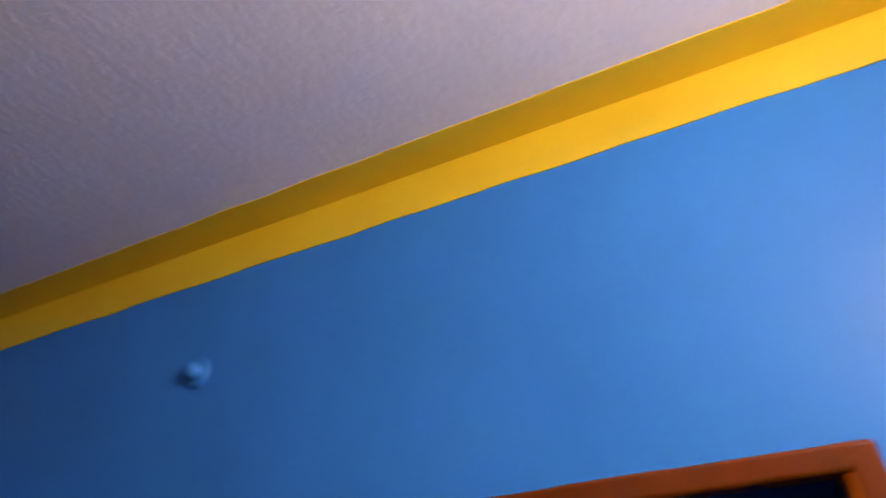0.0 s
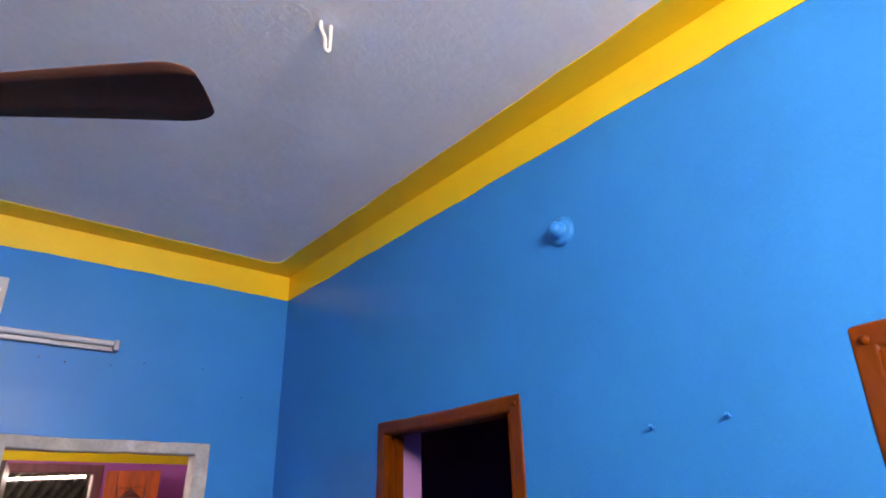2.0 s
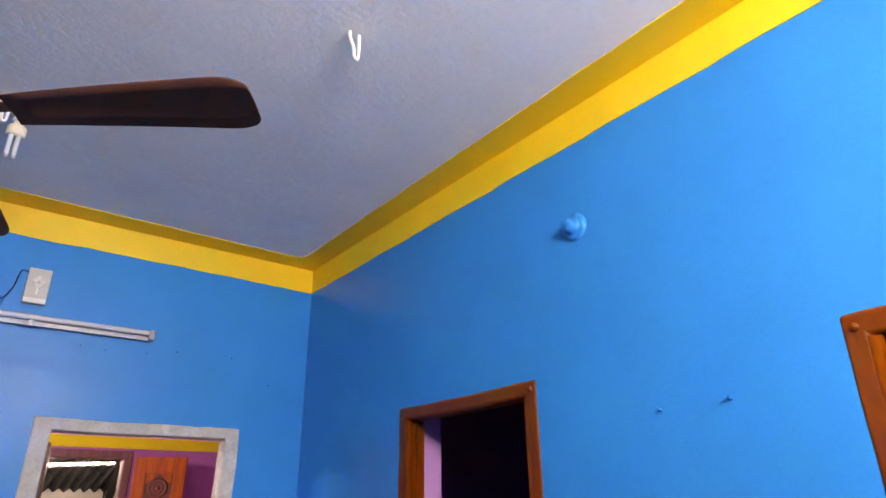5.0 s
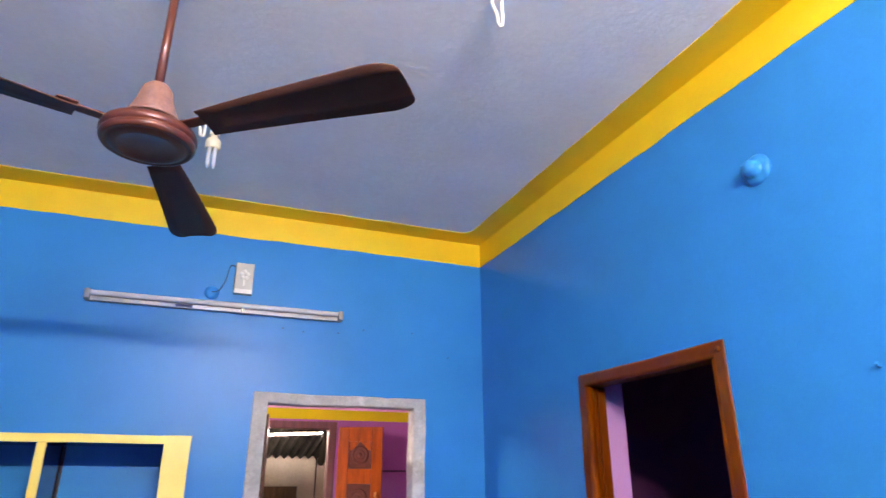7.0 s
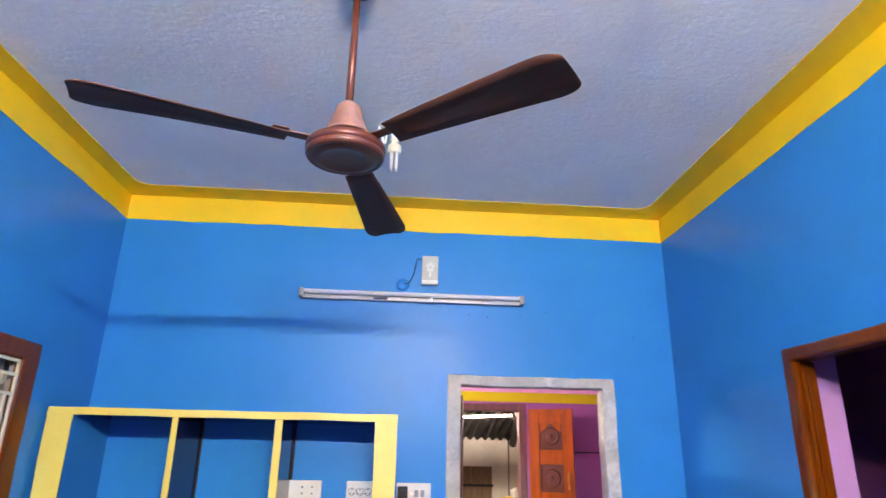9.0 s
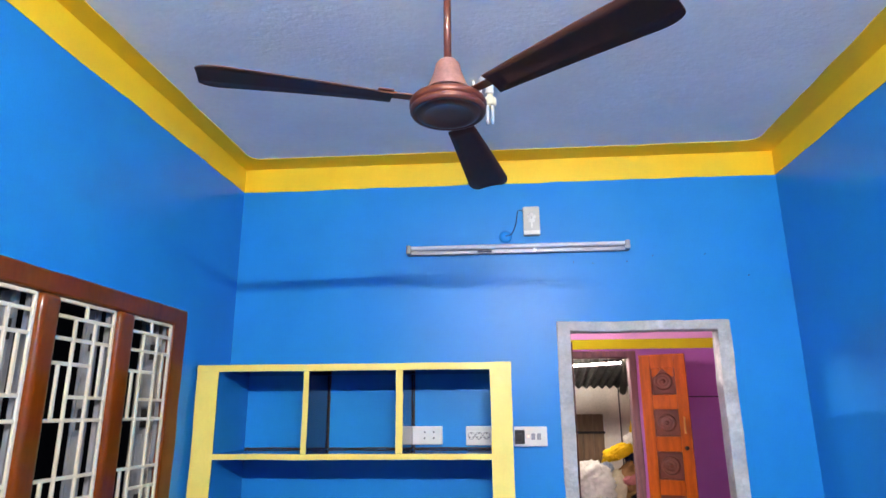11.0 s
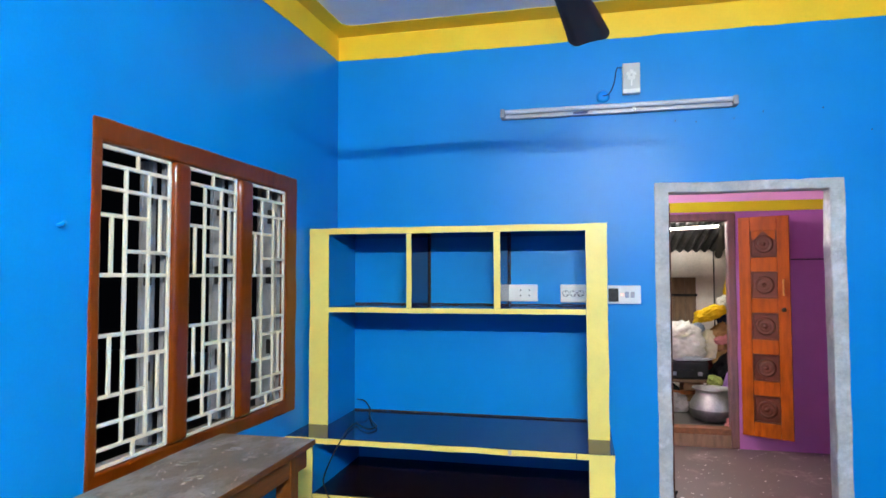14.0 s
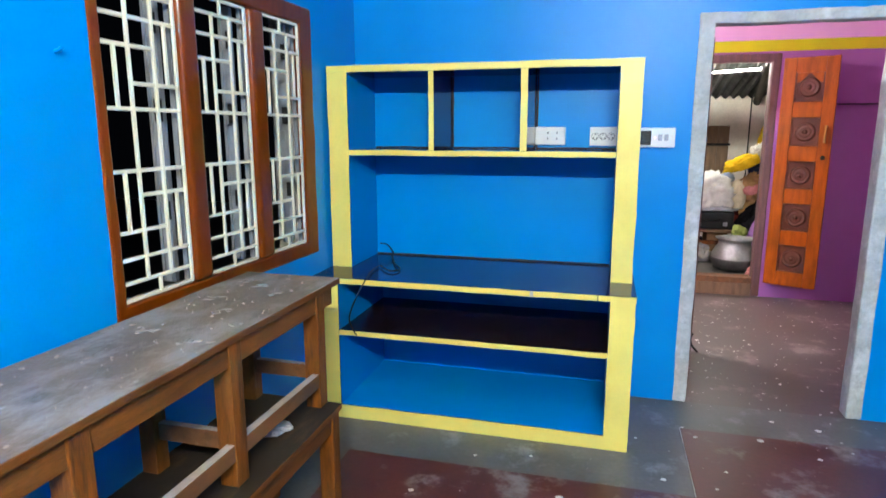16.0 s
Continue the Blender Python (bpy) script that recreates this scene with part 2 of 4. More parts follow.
def add_box(bm, lo, hi, bevel=0.0, turn=None, segments=2):
    c = [(a + b) / 2 for a, b in zip(lo, hi)]
    s = [abs(b - a) for a, b in zip(lo, hi)]
    m = Matrix.LocRotScale(c, None, s)
    if turn is not None:
        m = turn @ m
    geo = bmesh.ops.create_cube(bm, size=1, matrix=m)
    if bevel:
        edges = {e for v in geo["verts"] for e in v.link_edges}
        bmesh.ops.bevel(bm, geom=list(edges), offset=bevel, segments=segments, affect="EDGES", profile=0.6)
    return bm


def box(lo, hi, bevel=0.0, turn=None, segments=2):
    return add_box(bmesh.new(), lo, hi, bevel, turn, segments)


def boxes(*pairs, bevel=0.0):
    bm = bmesh.new()
    for lo, hi in pairs:
        add_box(bm, lo, hi, bevel)
    return bm


def paint(bm, rule):
    """Sets each face's material slot by its normal and middle."""
    bm.normal_update()
    for f in bm.faces:
        f.material_index = rule(f.normal, f.calc_center_median())
    return bm


def add_lathe(bm, profile, steps=32, m=Matrix(), smooth=True, slots=None):
    """Turns (radius, z) pairs round the z axis."""
    rings = []
    for r, z in profile:
        if r < 1e-6:
            rings.append([bm.verts.new(m @ Vector((0, 0, z)))])
        else:
            rings.append([bm.verts.new(m @ Vector((r * math.cos(2 * math.pi * k / steps), r * math.sin(2 * math.pi * k / steps), z))) for k in range(steps)])
    for i, (a, b) in enumerate(zip(rings, rings[1:])):
        for k in range(steps):
            j = (k + 1) % steps
            if len(a) == 1 and len(b) == 1:
                continue
            vs = [a[0], b[j], b[k]] if len(a) == 1 else [a[k], a[j], b[0]] if len(b) == 1 else [a[k], a[j], b[j], b[k]]
            f = bm.faces.new(vs)
            f.smooth = smooth
            if slots:
                f.material_index = slots[i]
    bmesh.ops.recalc_face_normals(bm, faces=bm.faces)
    return bm


def lathe(profile, steps=32, m=Matrix(), smooth=True, slots=None):
    return add_lathe(bmesh.new(), profile, steps, m, smooth, slots)


def tube_mesh(points, radius, sides=10, closed=False):
    """A round bar along a smooth line through points."""
    bm = bmesh.new()
    pts = [Vector(p) for p in points]
    fine = []
    for i in range(len(pts) - 1):
        p0, p1, p2, p3 = pts[max(i - 1, 0)], pts[i], pts[i + 1], pts[min(i + 2, len(pts) - 1)]
        n = 6 if len(pts) > 2 else 1
        for k in range(n):
            s = k / n
            fine.append(0.5 * (2 * p1 + (p2 - p0) * s + (2 * p0 - 5 * p1 + 4 * p2 - p3) * s * s + (3 * p1 - p0 - 3 * p2 + p3) * s ** 3))
    fine.append(pts[-1])
    rings = []
    up = Vector((0.13, 0.21, 1)).normalized()
    for i, p in enumerate(fine):
        d = (fine[min(i + 1, len(fine) - 1)] - fine[max(i - 1, 0)]).normalized()
        a = d.cross(up)
        a = a.normalized() if a.length > 1e-4 else d.orthogonal().normalized()
        b = d.cross(a)
        rings.append([bm.verts.new(p + radius * (a * math.cos(2 * math.pi * k / sides) + b * math.sin(2 * math.pi * k / sides))) for k in range(sides)])
    for a, b in zip(rings, rings[1:]):
        for k in range(sides):
            bm.faces.new((a[k], a[(k + 1) % sides], b[(k + 1) % sides], b[k])).smooth = True
    bm.faces.new(rings[0][::-1])
    bm.faces.new(rings[-1])
    bmesh.ops.recalc_face_normals(bm, faces=bm.faces)
    return bm


def heap(size, seed, crumple=0.22, folds=3.0, flat=0.0, detail=5):
    """A crumpled soft heap of cloth with sharp folds, standing on z = 0."""
    bm = bmesh.new()
    bmesh.ops.create_icosphere(bm, subdivisions=detail, radius=1)
    off = Vector((seed * 3.7, seed * 1.3, seed * 2.1))
    for v in bm.verts:
        d = v.co.normalized()
        warp = d + 0.35 * noise.noise_vector(d * 1.7 + off)
        ridge = (1 - abs(noise.noise(warp * folds + off))) ** 3 - 0.45
        small = (1 - abs(noise.noise(warp * folds * 2.7 - off))) ** 3 - 0.45
        r = 1 + crumple * (1.1 * noise.noise(d * 1.3 + off) + 0.75 * ridge + 0.3 * small)
        v.co = Vector((d.x * r * size[0], d.y * r * size[1], max(d.z * r, -0.75 + flat) * size[2]))
    low = min(v.co.z for v in bm.verts)
    for v in bm.verts:
        v.co.z -= low
    for f in bm.faces:
        f.smooth = True
    return bm


def ring(axis, face, back, outer, inner, closed, bevel=0.006, wobble=0.003, segments=2):
    """A frame in one piece between two outlines of (along, z) corners, from face to back."""
    bm = bmesh.new()
    point = (lambda a, s, z: (a, s, z)) if axis == "y" else (lambda a, s, z: (s, a, z))
    lay = [[bm.verts.new(point(a, s, z)) for a, z in line] for s in (face, back) for line in (outer, inner)]
    fo, fi, bo, bi = lay
    n = len(outer)
    for k in range(n if closed else n - 1):
        j = (k + 1) % n
        for q in ((fo[k], fo[j], fi[j], fi[k]), (bo[k], bo[j], bi[j], bi[k]), (fo[k], fo[j], bo[j], bo[k]), (fi[k], fi[j], bi[j], bi[k])):
            bm.faces.new(q)
    if not closed:
        for k in (0, n - 1):
            bm.faces.new((fo[k], fi[k], bi[k], bo[k]))
    bmesh.ops.recalc_face_normals(bm, faces=bm.faces)
    bm.normal_update()
    sharp = [e for e in bm.edges if len(e.link_faces) == 2 and e.calc_face_angle(0) > 0.5]
    bmesh.ops.bevel(bm, geom=sharp, offset=bevel, segments=segments, affect="EDGES", profile=0.5)
    bmesh.ops.subdivide_edges(bm, edges=[e for e in bm.edges if e.calc_length() > 0.3], cuts=20, use_grid_fill=True)
    for v in bm.verts:
        v.co += wobble * noise.noise_vector(v.co * 4.0) + 0.5 * wobble * noise.noise_vector(v.co * 15.0)
    bm.normal_update()
    return bm


def wall(name, axis, face, back, span, height, holes, mats, rule, label):
    """A thick wall with openings cut through it. axis 'y': its face lies at y = face and it runs along x; holes are (a0, a1, z0, z1)."""
    cuts = sorted({span[0], span[1], *[v for h in holes for v in h[:2]]})
    levels = sorted({height[0], height[1], *[v for h in holes for v in h[2:]]})
    bm = bmesh.new()
    lo, hi = min(face, back), max(face, back)
    solid = {}
    for i, (a, b) in enumerate(zip(cuts, cuts[1:])):
        for j, (c, d) in enumerate(zip(levels, levels[1:])):
            mid = ((a + b) / 2, (c + d) / 2)
            solid[i, j] = not any(h[0] < mid[0] < h[1] and h[2] < mid[1] < h[3] for h in holes)
    grid = {}

    def vert(i, j, s):
        if (i, j, s) not in grid:
            p = (cuts[i], s, levels[j]) if axis == "y" else (s, cuts[i], levels[j])
            grid[i, j, s] = bm.verts.new(p)
        return grid[i, j, s]

    for (i, j), full in solid.items():
        if not full:
            continue
        for s in (lo, hi):
            bm.faces.new((vert(i, j, s), vert(i + 1, j, s), vert(i + 1, j + 1, s), vert(i, j + 1, s)))
        for di, dj, e0, e1 in ((-1, 0, (i, j), (i, j + 1)), (1, 0, (i + 1, j), (i + 1, j + 1)), (0, -1, (i, j), (i + 1, j)), (0, 1, (i, j + 1), (i + 1, j + 1))):
            if not solid.get((i + di, j + dj), False):
                bm.faces.new((vert(*e0, lo), vert(*e1, lo), vert(*e1, hi), vert(*e0, hi)))
    bmesh.ops.recalc_face_normals(bm, faces=bm.faces)
    paint(bm, rule)
    return tagged(mesh_object(name, bm, mats), label, "wall", kind="structure")


def wavy_strip(bm, a, b, across, width, wobble, thick, seed, out):
    """A hand-painted strip from a to b; its edge at `across` * width wanders a little. out: the way it stands proud."""
    a, b, across, out = Vector(a), Vector(b), Vector(across), Vector(out)
    n = max(8, int((b - a).length / 0.06))
    rows = []
    for k in range(n + 1):
        p = a.lerp(b, k / n)
        w = width + wobble * noise.noise(Vector((k * 0.31, seed, 0.5))) + 0.4 * wobble * noise.noise(Vector((k * 1.7, seed, 4.5)))
        q = p + across * w
        rows.append([bm.verts.new(v) for v in (p, q, q + out * thick, p + out * thick)])
    for r, s in zip(rows, rows[1:]):
        for i in range(4):
            bm.faces.new((r[i], r[(i + 1) % 4], s[(i + 1) % 4], s[i]))
    bm.faces.new(rows[0])
    bm.faces.new(rows[-1][::-1])
    bmesh.ops.recalc_face_normals(bm, faces=bm.faces)

# ---- main room: shell ----
floor = tagged(mesh_object("floor", box((-T, REAR - T, -0.12), (W + T, 0.0, 0)), FLOOR_GREY), "worn grey cement floor spattered with white paint", "floor", kind="structure")
red = bmesh.new()
for lo, hi in (((0.32, -4.0), (1.84, -0.955)), ((1.84, -4.0), (2.8, -0.34))):
    add_box(red, (*lo, 0.0005), (*hi, 0.004))
tagged(mesh_object("floor_field", red, FLOOR_RED), "scuffed red oxide floor field inside the grey border", "floor", kind="structure")
line = boxes(((1.836, -0.955, 0.001), (1.839, -0.34, 0.005)))
tagged(mesh_object("floor_line", line, CEMENT), "thin pale line at the edge of the red field", "floor line", kind="structure")
tagged(mesh_object("ceiling", box((-T, REAR - T, H), (W + T, 0.0, H + 0.12)), WHITEWASH), "rough whitewashed plaster ceiling", "ceiling", kind="structure")

DB = (1.83, 2.755, 2.036)              # grey doorway in the far wall: outer edges and top
DR = (-1.824, -0.981, 2.047)            # brown doorway in the side wall
DQ = (-3.738, -2.783, 2.04)           # brown doorway nearer the walk's start
WN = (-1.86, -0.52, 0.848, 2.047)       # grille window
E = 0.012                              # how far frames overlap their openings
# The unseen back is pink to add bounce light to the purple room.
wall("wall_north", "y", 0.0, 0.2, (-T, W + T), (0, H), [(DB[0] + E, DB[1] - E, -1, DB[2] - E)], [BLUE, PINK], lambda n, c: 0 if n.y < -0.5 else 1, "glossy blue painted plaster wall")
west = wall("wall_west", "x", 0.0, -T, (REAR - 0.05, 0.0), (0, H), [(WN[0] + E, WN[1] - E, WN[2] + E, WN[3] - E)], [BLUE, SHED_WALL], lambda n, c: 0 if n.x > 0.5 else 1, "glossy blue painted plaster wall with a window")
west.matrix_basis = pose(0, 0, 0, 0, 0, SKEW)
wall("wall_east", "x", W, W + T, (REAR, 0.0), (0, H), [(DR[0] + E, DR[1] - E, -1, DR[2] - E), (DQ[0] + E, DQ[1] - E, -1, DQ[2] - E)], [BLUE, LILAC], lambda n, c: 0 if n.x < -0.5 else 1, "glossy blue painted plaster wall with two doorways")
wall("wall_south", "y", REAR, REAR - T, (-T, W + T), (0, H), [], [BLUE, BLUE], lambda n, c: 0, "glossy blue painted plaster wall")

band = bmesh.new()
BH = 0.146
BC_W, BC_E, BC_N, BC_S = 0.097, 0.142, 0.157, 0.13   # the ceiling border's width, side by side
wavy_strip(band, (0.003, 0, H - 0.001), (W - 0.003, 0, H - 0.001), (0, 0, -1), BH, 0.006, 0.003, 1.0, (0, -1, 0))
wavy_strip(band, (0, -0.003, H - 0.001), (XR_WEST, REAR, H - 0.001), (0, 0, -1), BH, 0.006, 0.003, 2.0, (1, 0, 0))
wavy_strip(band, (W, -0.003, H - 0.001), (W, REAR, H - 0.001), (0, 0, -1), BH, 0.006, 0.003, 3.0, (-1, 0, 0))
wavy_strip(band, (0.003, REAR, H - 0.001), (W - 0.003, REAR, H - 0.001), (0, 0, -1), BH, 0.006, 0.003, 4.0, (0, 1, 0))
tagged(mesh_object("trim_wall_band", band, YELLOW), "yellow painted band along the top of the walls", "painted band", kind="structure")

border = bmesh.new()
outer, inner = [], []
corners = [((XR_WEST, REAR), 180), ((W, REAR), 270), ((W, 0.0), 0), ((0, 0.0), 90)]
for (cx, cy), start in corners:
    sx, sy = (1 if cx < 1 else -1), (1 if cy < -1 else -1)
    px, py = cx + sx * ((BC_W if cx < 1 else BC_E) + 0.07), cy + sy * ((BC_S if cy < -1 else BC_N) + 0.07)
    for k in range(7):
        a = radians(start + 15 * k)
        inner.append((px + 0.07 * math.cos(a), py + 0.07 * math.sin(a)))
        outer.append((cx, cy))
fine_in, fine_out = [], []
for i in range(len(inner)):
    (ax, ay), (bx, by) = inner[i], inner[(i + 1) % len(inner)]
    (ox, oy), (qx, qy) = outer[i], outer[(i + 1) % len(inner)]
    n = max(1, int(math.hypot(bx - ax, by - ay) / 0.06))
    for k in range(n):
        s = k / n
        wob = 0.005 * noise.noise(Vector((i * 2.3 + k * 0.37, 7.0, 0))) if n > 3 else 0
        x, y = ax + (bx - ax) * s, ay + (by - ay) * s
        fine_in.append((x + wob, y + wob))
        fine_out.append((ox + (qx - ox) * s, oy + (qy - oy) * s))
lowz, upz = H - 0.003, H
vi = [border.verts.new((x, y, lowz)) for x, y in fine_in]
vo = [border.verts.new((x, y, lowz)) for x, y in fine_out]
vu = [border.verts.new((x, y, upz)) for x, y in fine_in]
for i in range(len(vi)):
    j = (i + 1) % len(vi)
    if (vo[i].co - vo[j].co).length > 1e-5:
        border.faces.new((vi[i], vi[j], vo[j], vo[i]))
    else:
        border.faces.new((vi[i], vi[j], vo[i]))
    border.faces.new((vi[i], vi[j], vu[j], vu[i]))
bmesh.ops.remove_doubles(border, verts=border.verts, dist=1e-5)
bmesh.ops.recalc_face_normals(border, faces=border.faces)
paint(border, lambda n, c: 0)
for f in border.faces:
    if f.normal.z > 0.5:
        f.normal_flip()
tagged(mesh_object("trim_ceiling_border", border, YELLOW), "yellow painted border round the ceiling", "painted border", kind="structure")


# ---- door and window frames ----
def door_frame(name, axis, face, span, top, member, depth, mat, label, sign, head=0.0):
    """A three-sided frame set in an opening; sign: the way into the wall."""
    root = thing(name, label, "door frame", kind="structure")
    f0, f1 = face - sign * 0.005, face + sign * depth

    outer = [(span[0], 0), (span[0], top), (span[1], top), (span[1], 0)]
    inner = [(span[0] + member, 0), (span[0] + member, top - (head or member)), (span[1] - member, top - (head or member)), (span[1] - member, 0)]
    rough = mat is CEMENT
    part("frame", ring(axis, f0, f1, outer, inner, False, 0.008 if rough else 0.013, 0.005 if rough else 0.004, 2 if rough else 5), mat, root)
    return root


door_frame("door_1", "y", 0.0, DB[:2], DB[2], 0.073, 0.1, CEMENT, "bare grey cement doorway frame in the blue wall", 1, 0.055)
fr = door_frame("door_2", "x", W, DR[:2], DR[2], 0.056, 0.09, BROWN, "glossy brown painted wooden doorway frame", 1)
part("stop", boxes(((W + 0.05, DR[0] + 0.057, 0), (W + 0.088, DR[0] + 0.068, DR[2] - 0.058)), ((W + 0.05, DR[1] - 0.068, 0), (W + 0.088, DR[1] - 0.057, DR[2] - 0.058)), bevel=0.003), BROWN, fr)
fq = door_frame("door_3", "x", W, DQ[:2], DQ[2], 0.058, 0.095, BROWN, "glossy red-brown painted wooden doorway frame", 1)
part("stop", boxes(((W + 0.05, DQ[0] + 0.059, 0), (W + 0.09, DQ[0] + 0.074, DQ[2] - 0.06)), ((W + 0.05, DQ[1] - 0.074, 0), (W + 0.09, DQ[1] - 0.059, DQ[2] - 0.06)), bevel=0.002), BROWN, fq)
for root, sp, m in ((fr, DR, 0.056), (fq, DQ, 0.058)):
    for y in (sp[0] + m - 0.002, sp[1] - m + 0.002):
        part("bead", lathe([(0, 0), (0.019, 0), (0.019, sp[2] - m - 0.002), (0, sp[2] - m - 0.002)], 20, Matrix.Translation((W + 0.014, y, 0))), BROWN, root, "rounded glossy inner edge")
for y, z in ((DQ[1] - 0.03, DQ[2] - 0.035), (DR[0] + 0.028, DR[2] - 0.03)):
    part("peg", lathe([(0, 0.007), (0.008, 0.006), (0.011, 0)], 10, pose(W - 0.005, y, z, 0, -90, 0)), BROWN, fq if y < -2 else fr)


def grille_window():
    root = thing("window_1", "brown wooden three-light window with cream iron grilles", "window", kind="structure")
    x0, x1 = -0.03, 0.007
    y0, y1, z0, z1 = WN
    lights = ((-1.818, -1.483), (-1.389, -1.056), (-0.951, -0.634))
    ya, yb, za, zc = lights[0][0], lights[2][1], z0 + 0.066, z1 - 0.08
    part("window_frame", ring("x", x1, x0, [(y0, z0), (y1, z0), (y1, z1), (y0, z1)], [(ya, za), (yb, za), (yb, zc), (ya, zc)], True, 0.009, 0.004), BROWN, root)
    for a, b in ((lights[0][1], lights[1][0]), (lights[1][1], lights[2][0])):
        bm = box((x0, a, za + 0.001), (x1 + 0.013, b, zc - 0.001), 0.026, None, 6)
        for f in bm.faces:
            f.smooth = True
        part("mullion", bm, BROWN, root)
        part("rebate", box((-0.05, a + 0.004, z0 + 0.04), (x0 - 0.001, b - 0.004, z1 - 0.06), 0.002), SHUTTER, root, "grey painted outer rebate")
    part("rebate", ring("x", x0 - 0.001, -0.05, [(y0 + 0.013, z0 + 0.013), (y1 - 0.013, z0 + 0.013), (y1 - 0.013, z1 - 0.013), (y0 + 0.013, z1 - 0.013)],
                        [(ya - 0.004, za - 0.02), (yb + 0.004, za - 0.02), (yb + 0.004, zc + 0.02), (ya - 0.004, zc + 0.02)], True, 0.002, 0.001), SHUTTER, root)
    hs = (0.0, 0.055, 0.13, 0.215, 0.327, 0.405, 0.595, 0.673, 0.785, 0.87, 0.945, 1.0)
    zt, zb, r = z1 - 0.083, z0 + 0.068, 0.0065
    for a, b in lights:
        g = bmesh.new()
        wdt = b - a
        zz = lambda v: zt + (zb - zt) * (0.006 + 0.988 * v)
        yy = lambda u: a + wdt * u

        def bar_h(v, u0=0.0, u1=1.0):
            add_box(g, (-0.014, yy(u0), zz(v) - r), (-0.004, yy(u1), zz(v) + r), 0.0015, None, 1)

        def bar_v(u, v0, v1):
            add_box(g, (-0.012, yy(u) - r, zz(v1)), (-0.002, yy(u) + r, zz(v0)), 0.0015, None, 1)

        for i in (0, 1, 2, 5, 6, 9, 10, 11):
            bar_h(hs[i])
        bar_h(hs[3], 0, 0.67), bar_h(hs[8], 0, 0.67), bar_h(hs[4], 0.34, 1), bar_h(hs[7], 0.34, 1)
        bar_v(0.34, hs[1], hs[10]), bar_v(0.67, hs[1], hs[10])
        bar_v(0.5, hs[0], hs[1]), bar_v(0.5, hs[10], hs[11])
        bar_v(0.16, hs[3], hs[5]), bar_v(0.16, hs[6], hs[8])
        bar_v(0.84, hs[2], hs[4]), bar_v(0.84, hs[7], hs[9])
        bar_v(0.982, hs[0], hs[11])
        part("grille", g, CREAM, root, "cream painted iron bars")
        # the shutter leaf stands open outwards, hinged at the light's far side
        turn = Matrix.Translation((-0.064, b - 0.004, 0)) @ pose(0, 0, 0, 0, 0, 3)
        leaf = part("shutter", boxes(((-0.055, -0.022, zb), (-0.043, 0, zt)), ((-0.016, -0.022, zb), (0, 0, zt)), ((-0.042, -0.022, zt - 0.05), (-0.017, 0, zt)), ((-0.042, -0.022, zb), (-0.017, 0, zb + 0.05)),
                                   ((-0.042, -0.022, 1.42), (-0.017, 0, 1.47)), bevel=0.002), SHUTTER, root, "weathered grey folded-back shutter")
        leaf.matrix_basis = turn
        part("panel", box((-0.045, -0.016, zb + 0.045), (-0.014, -0.008, zt - 0.045)), SHUTTER, leaf)
        part("latch", boxes(((-0.024, -0.034, 1.5), (0.004, -0.023, 1.58)), bevel=0.003), IRON, leaf, "dark iron latch")
        for z in (1.15, 1.8):
            part("hinge", boxes(((-0.02, -0.027, z), (0.004, -0.023, z + 0.07)), bevel=0.0015), IRON, leaf)
    return root


grille_window().matrix_basis = pose(0, 0, 0, 0, 0, SKEW)
yard = tagged(mesh_object("ground", box((-14, -12, -0.35), (-T, 10, -0.3)), FLOOR_GREY), "dark bare ground of the yard at night", "ground", kind="structure")


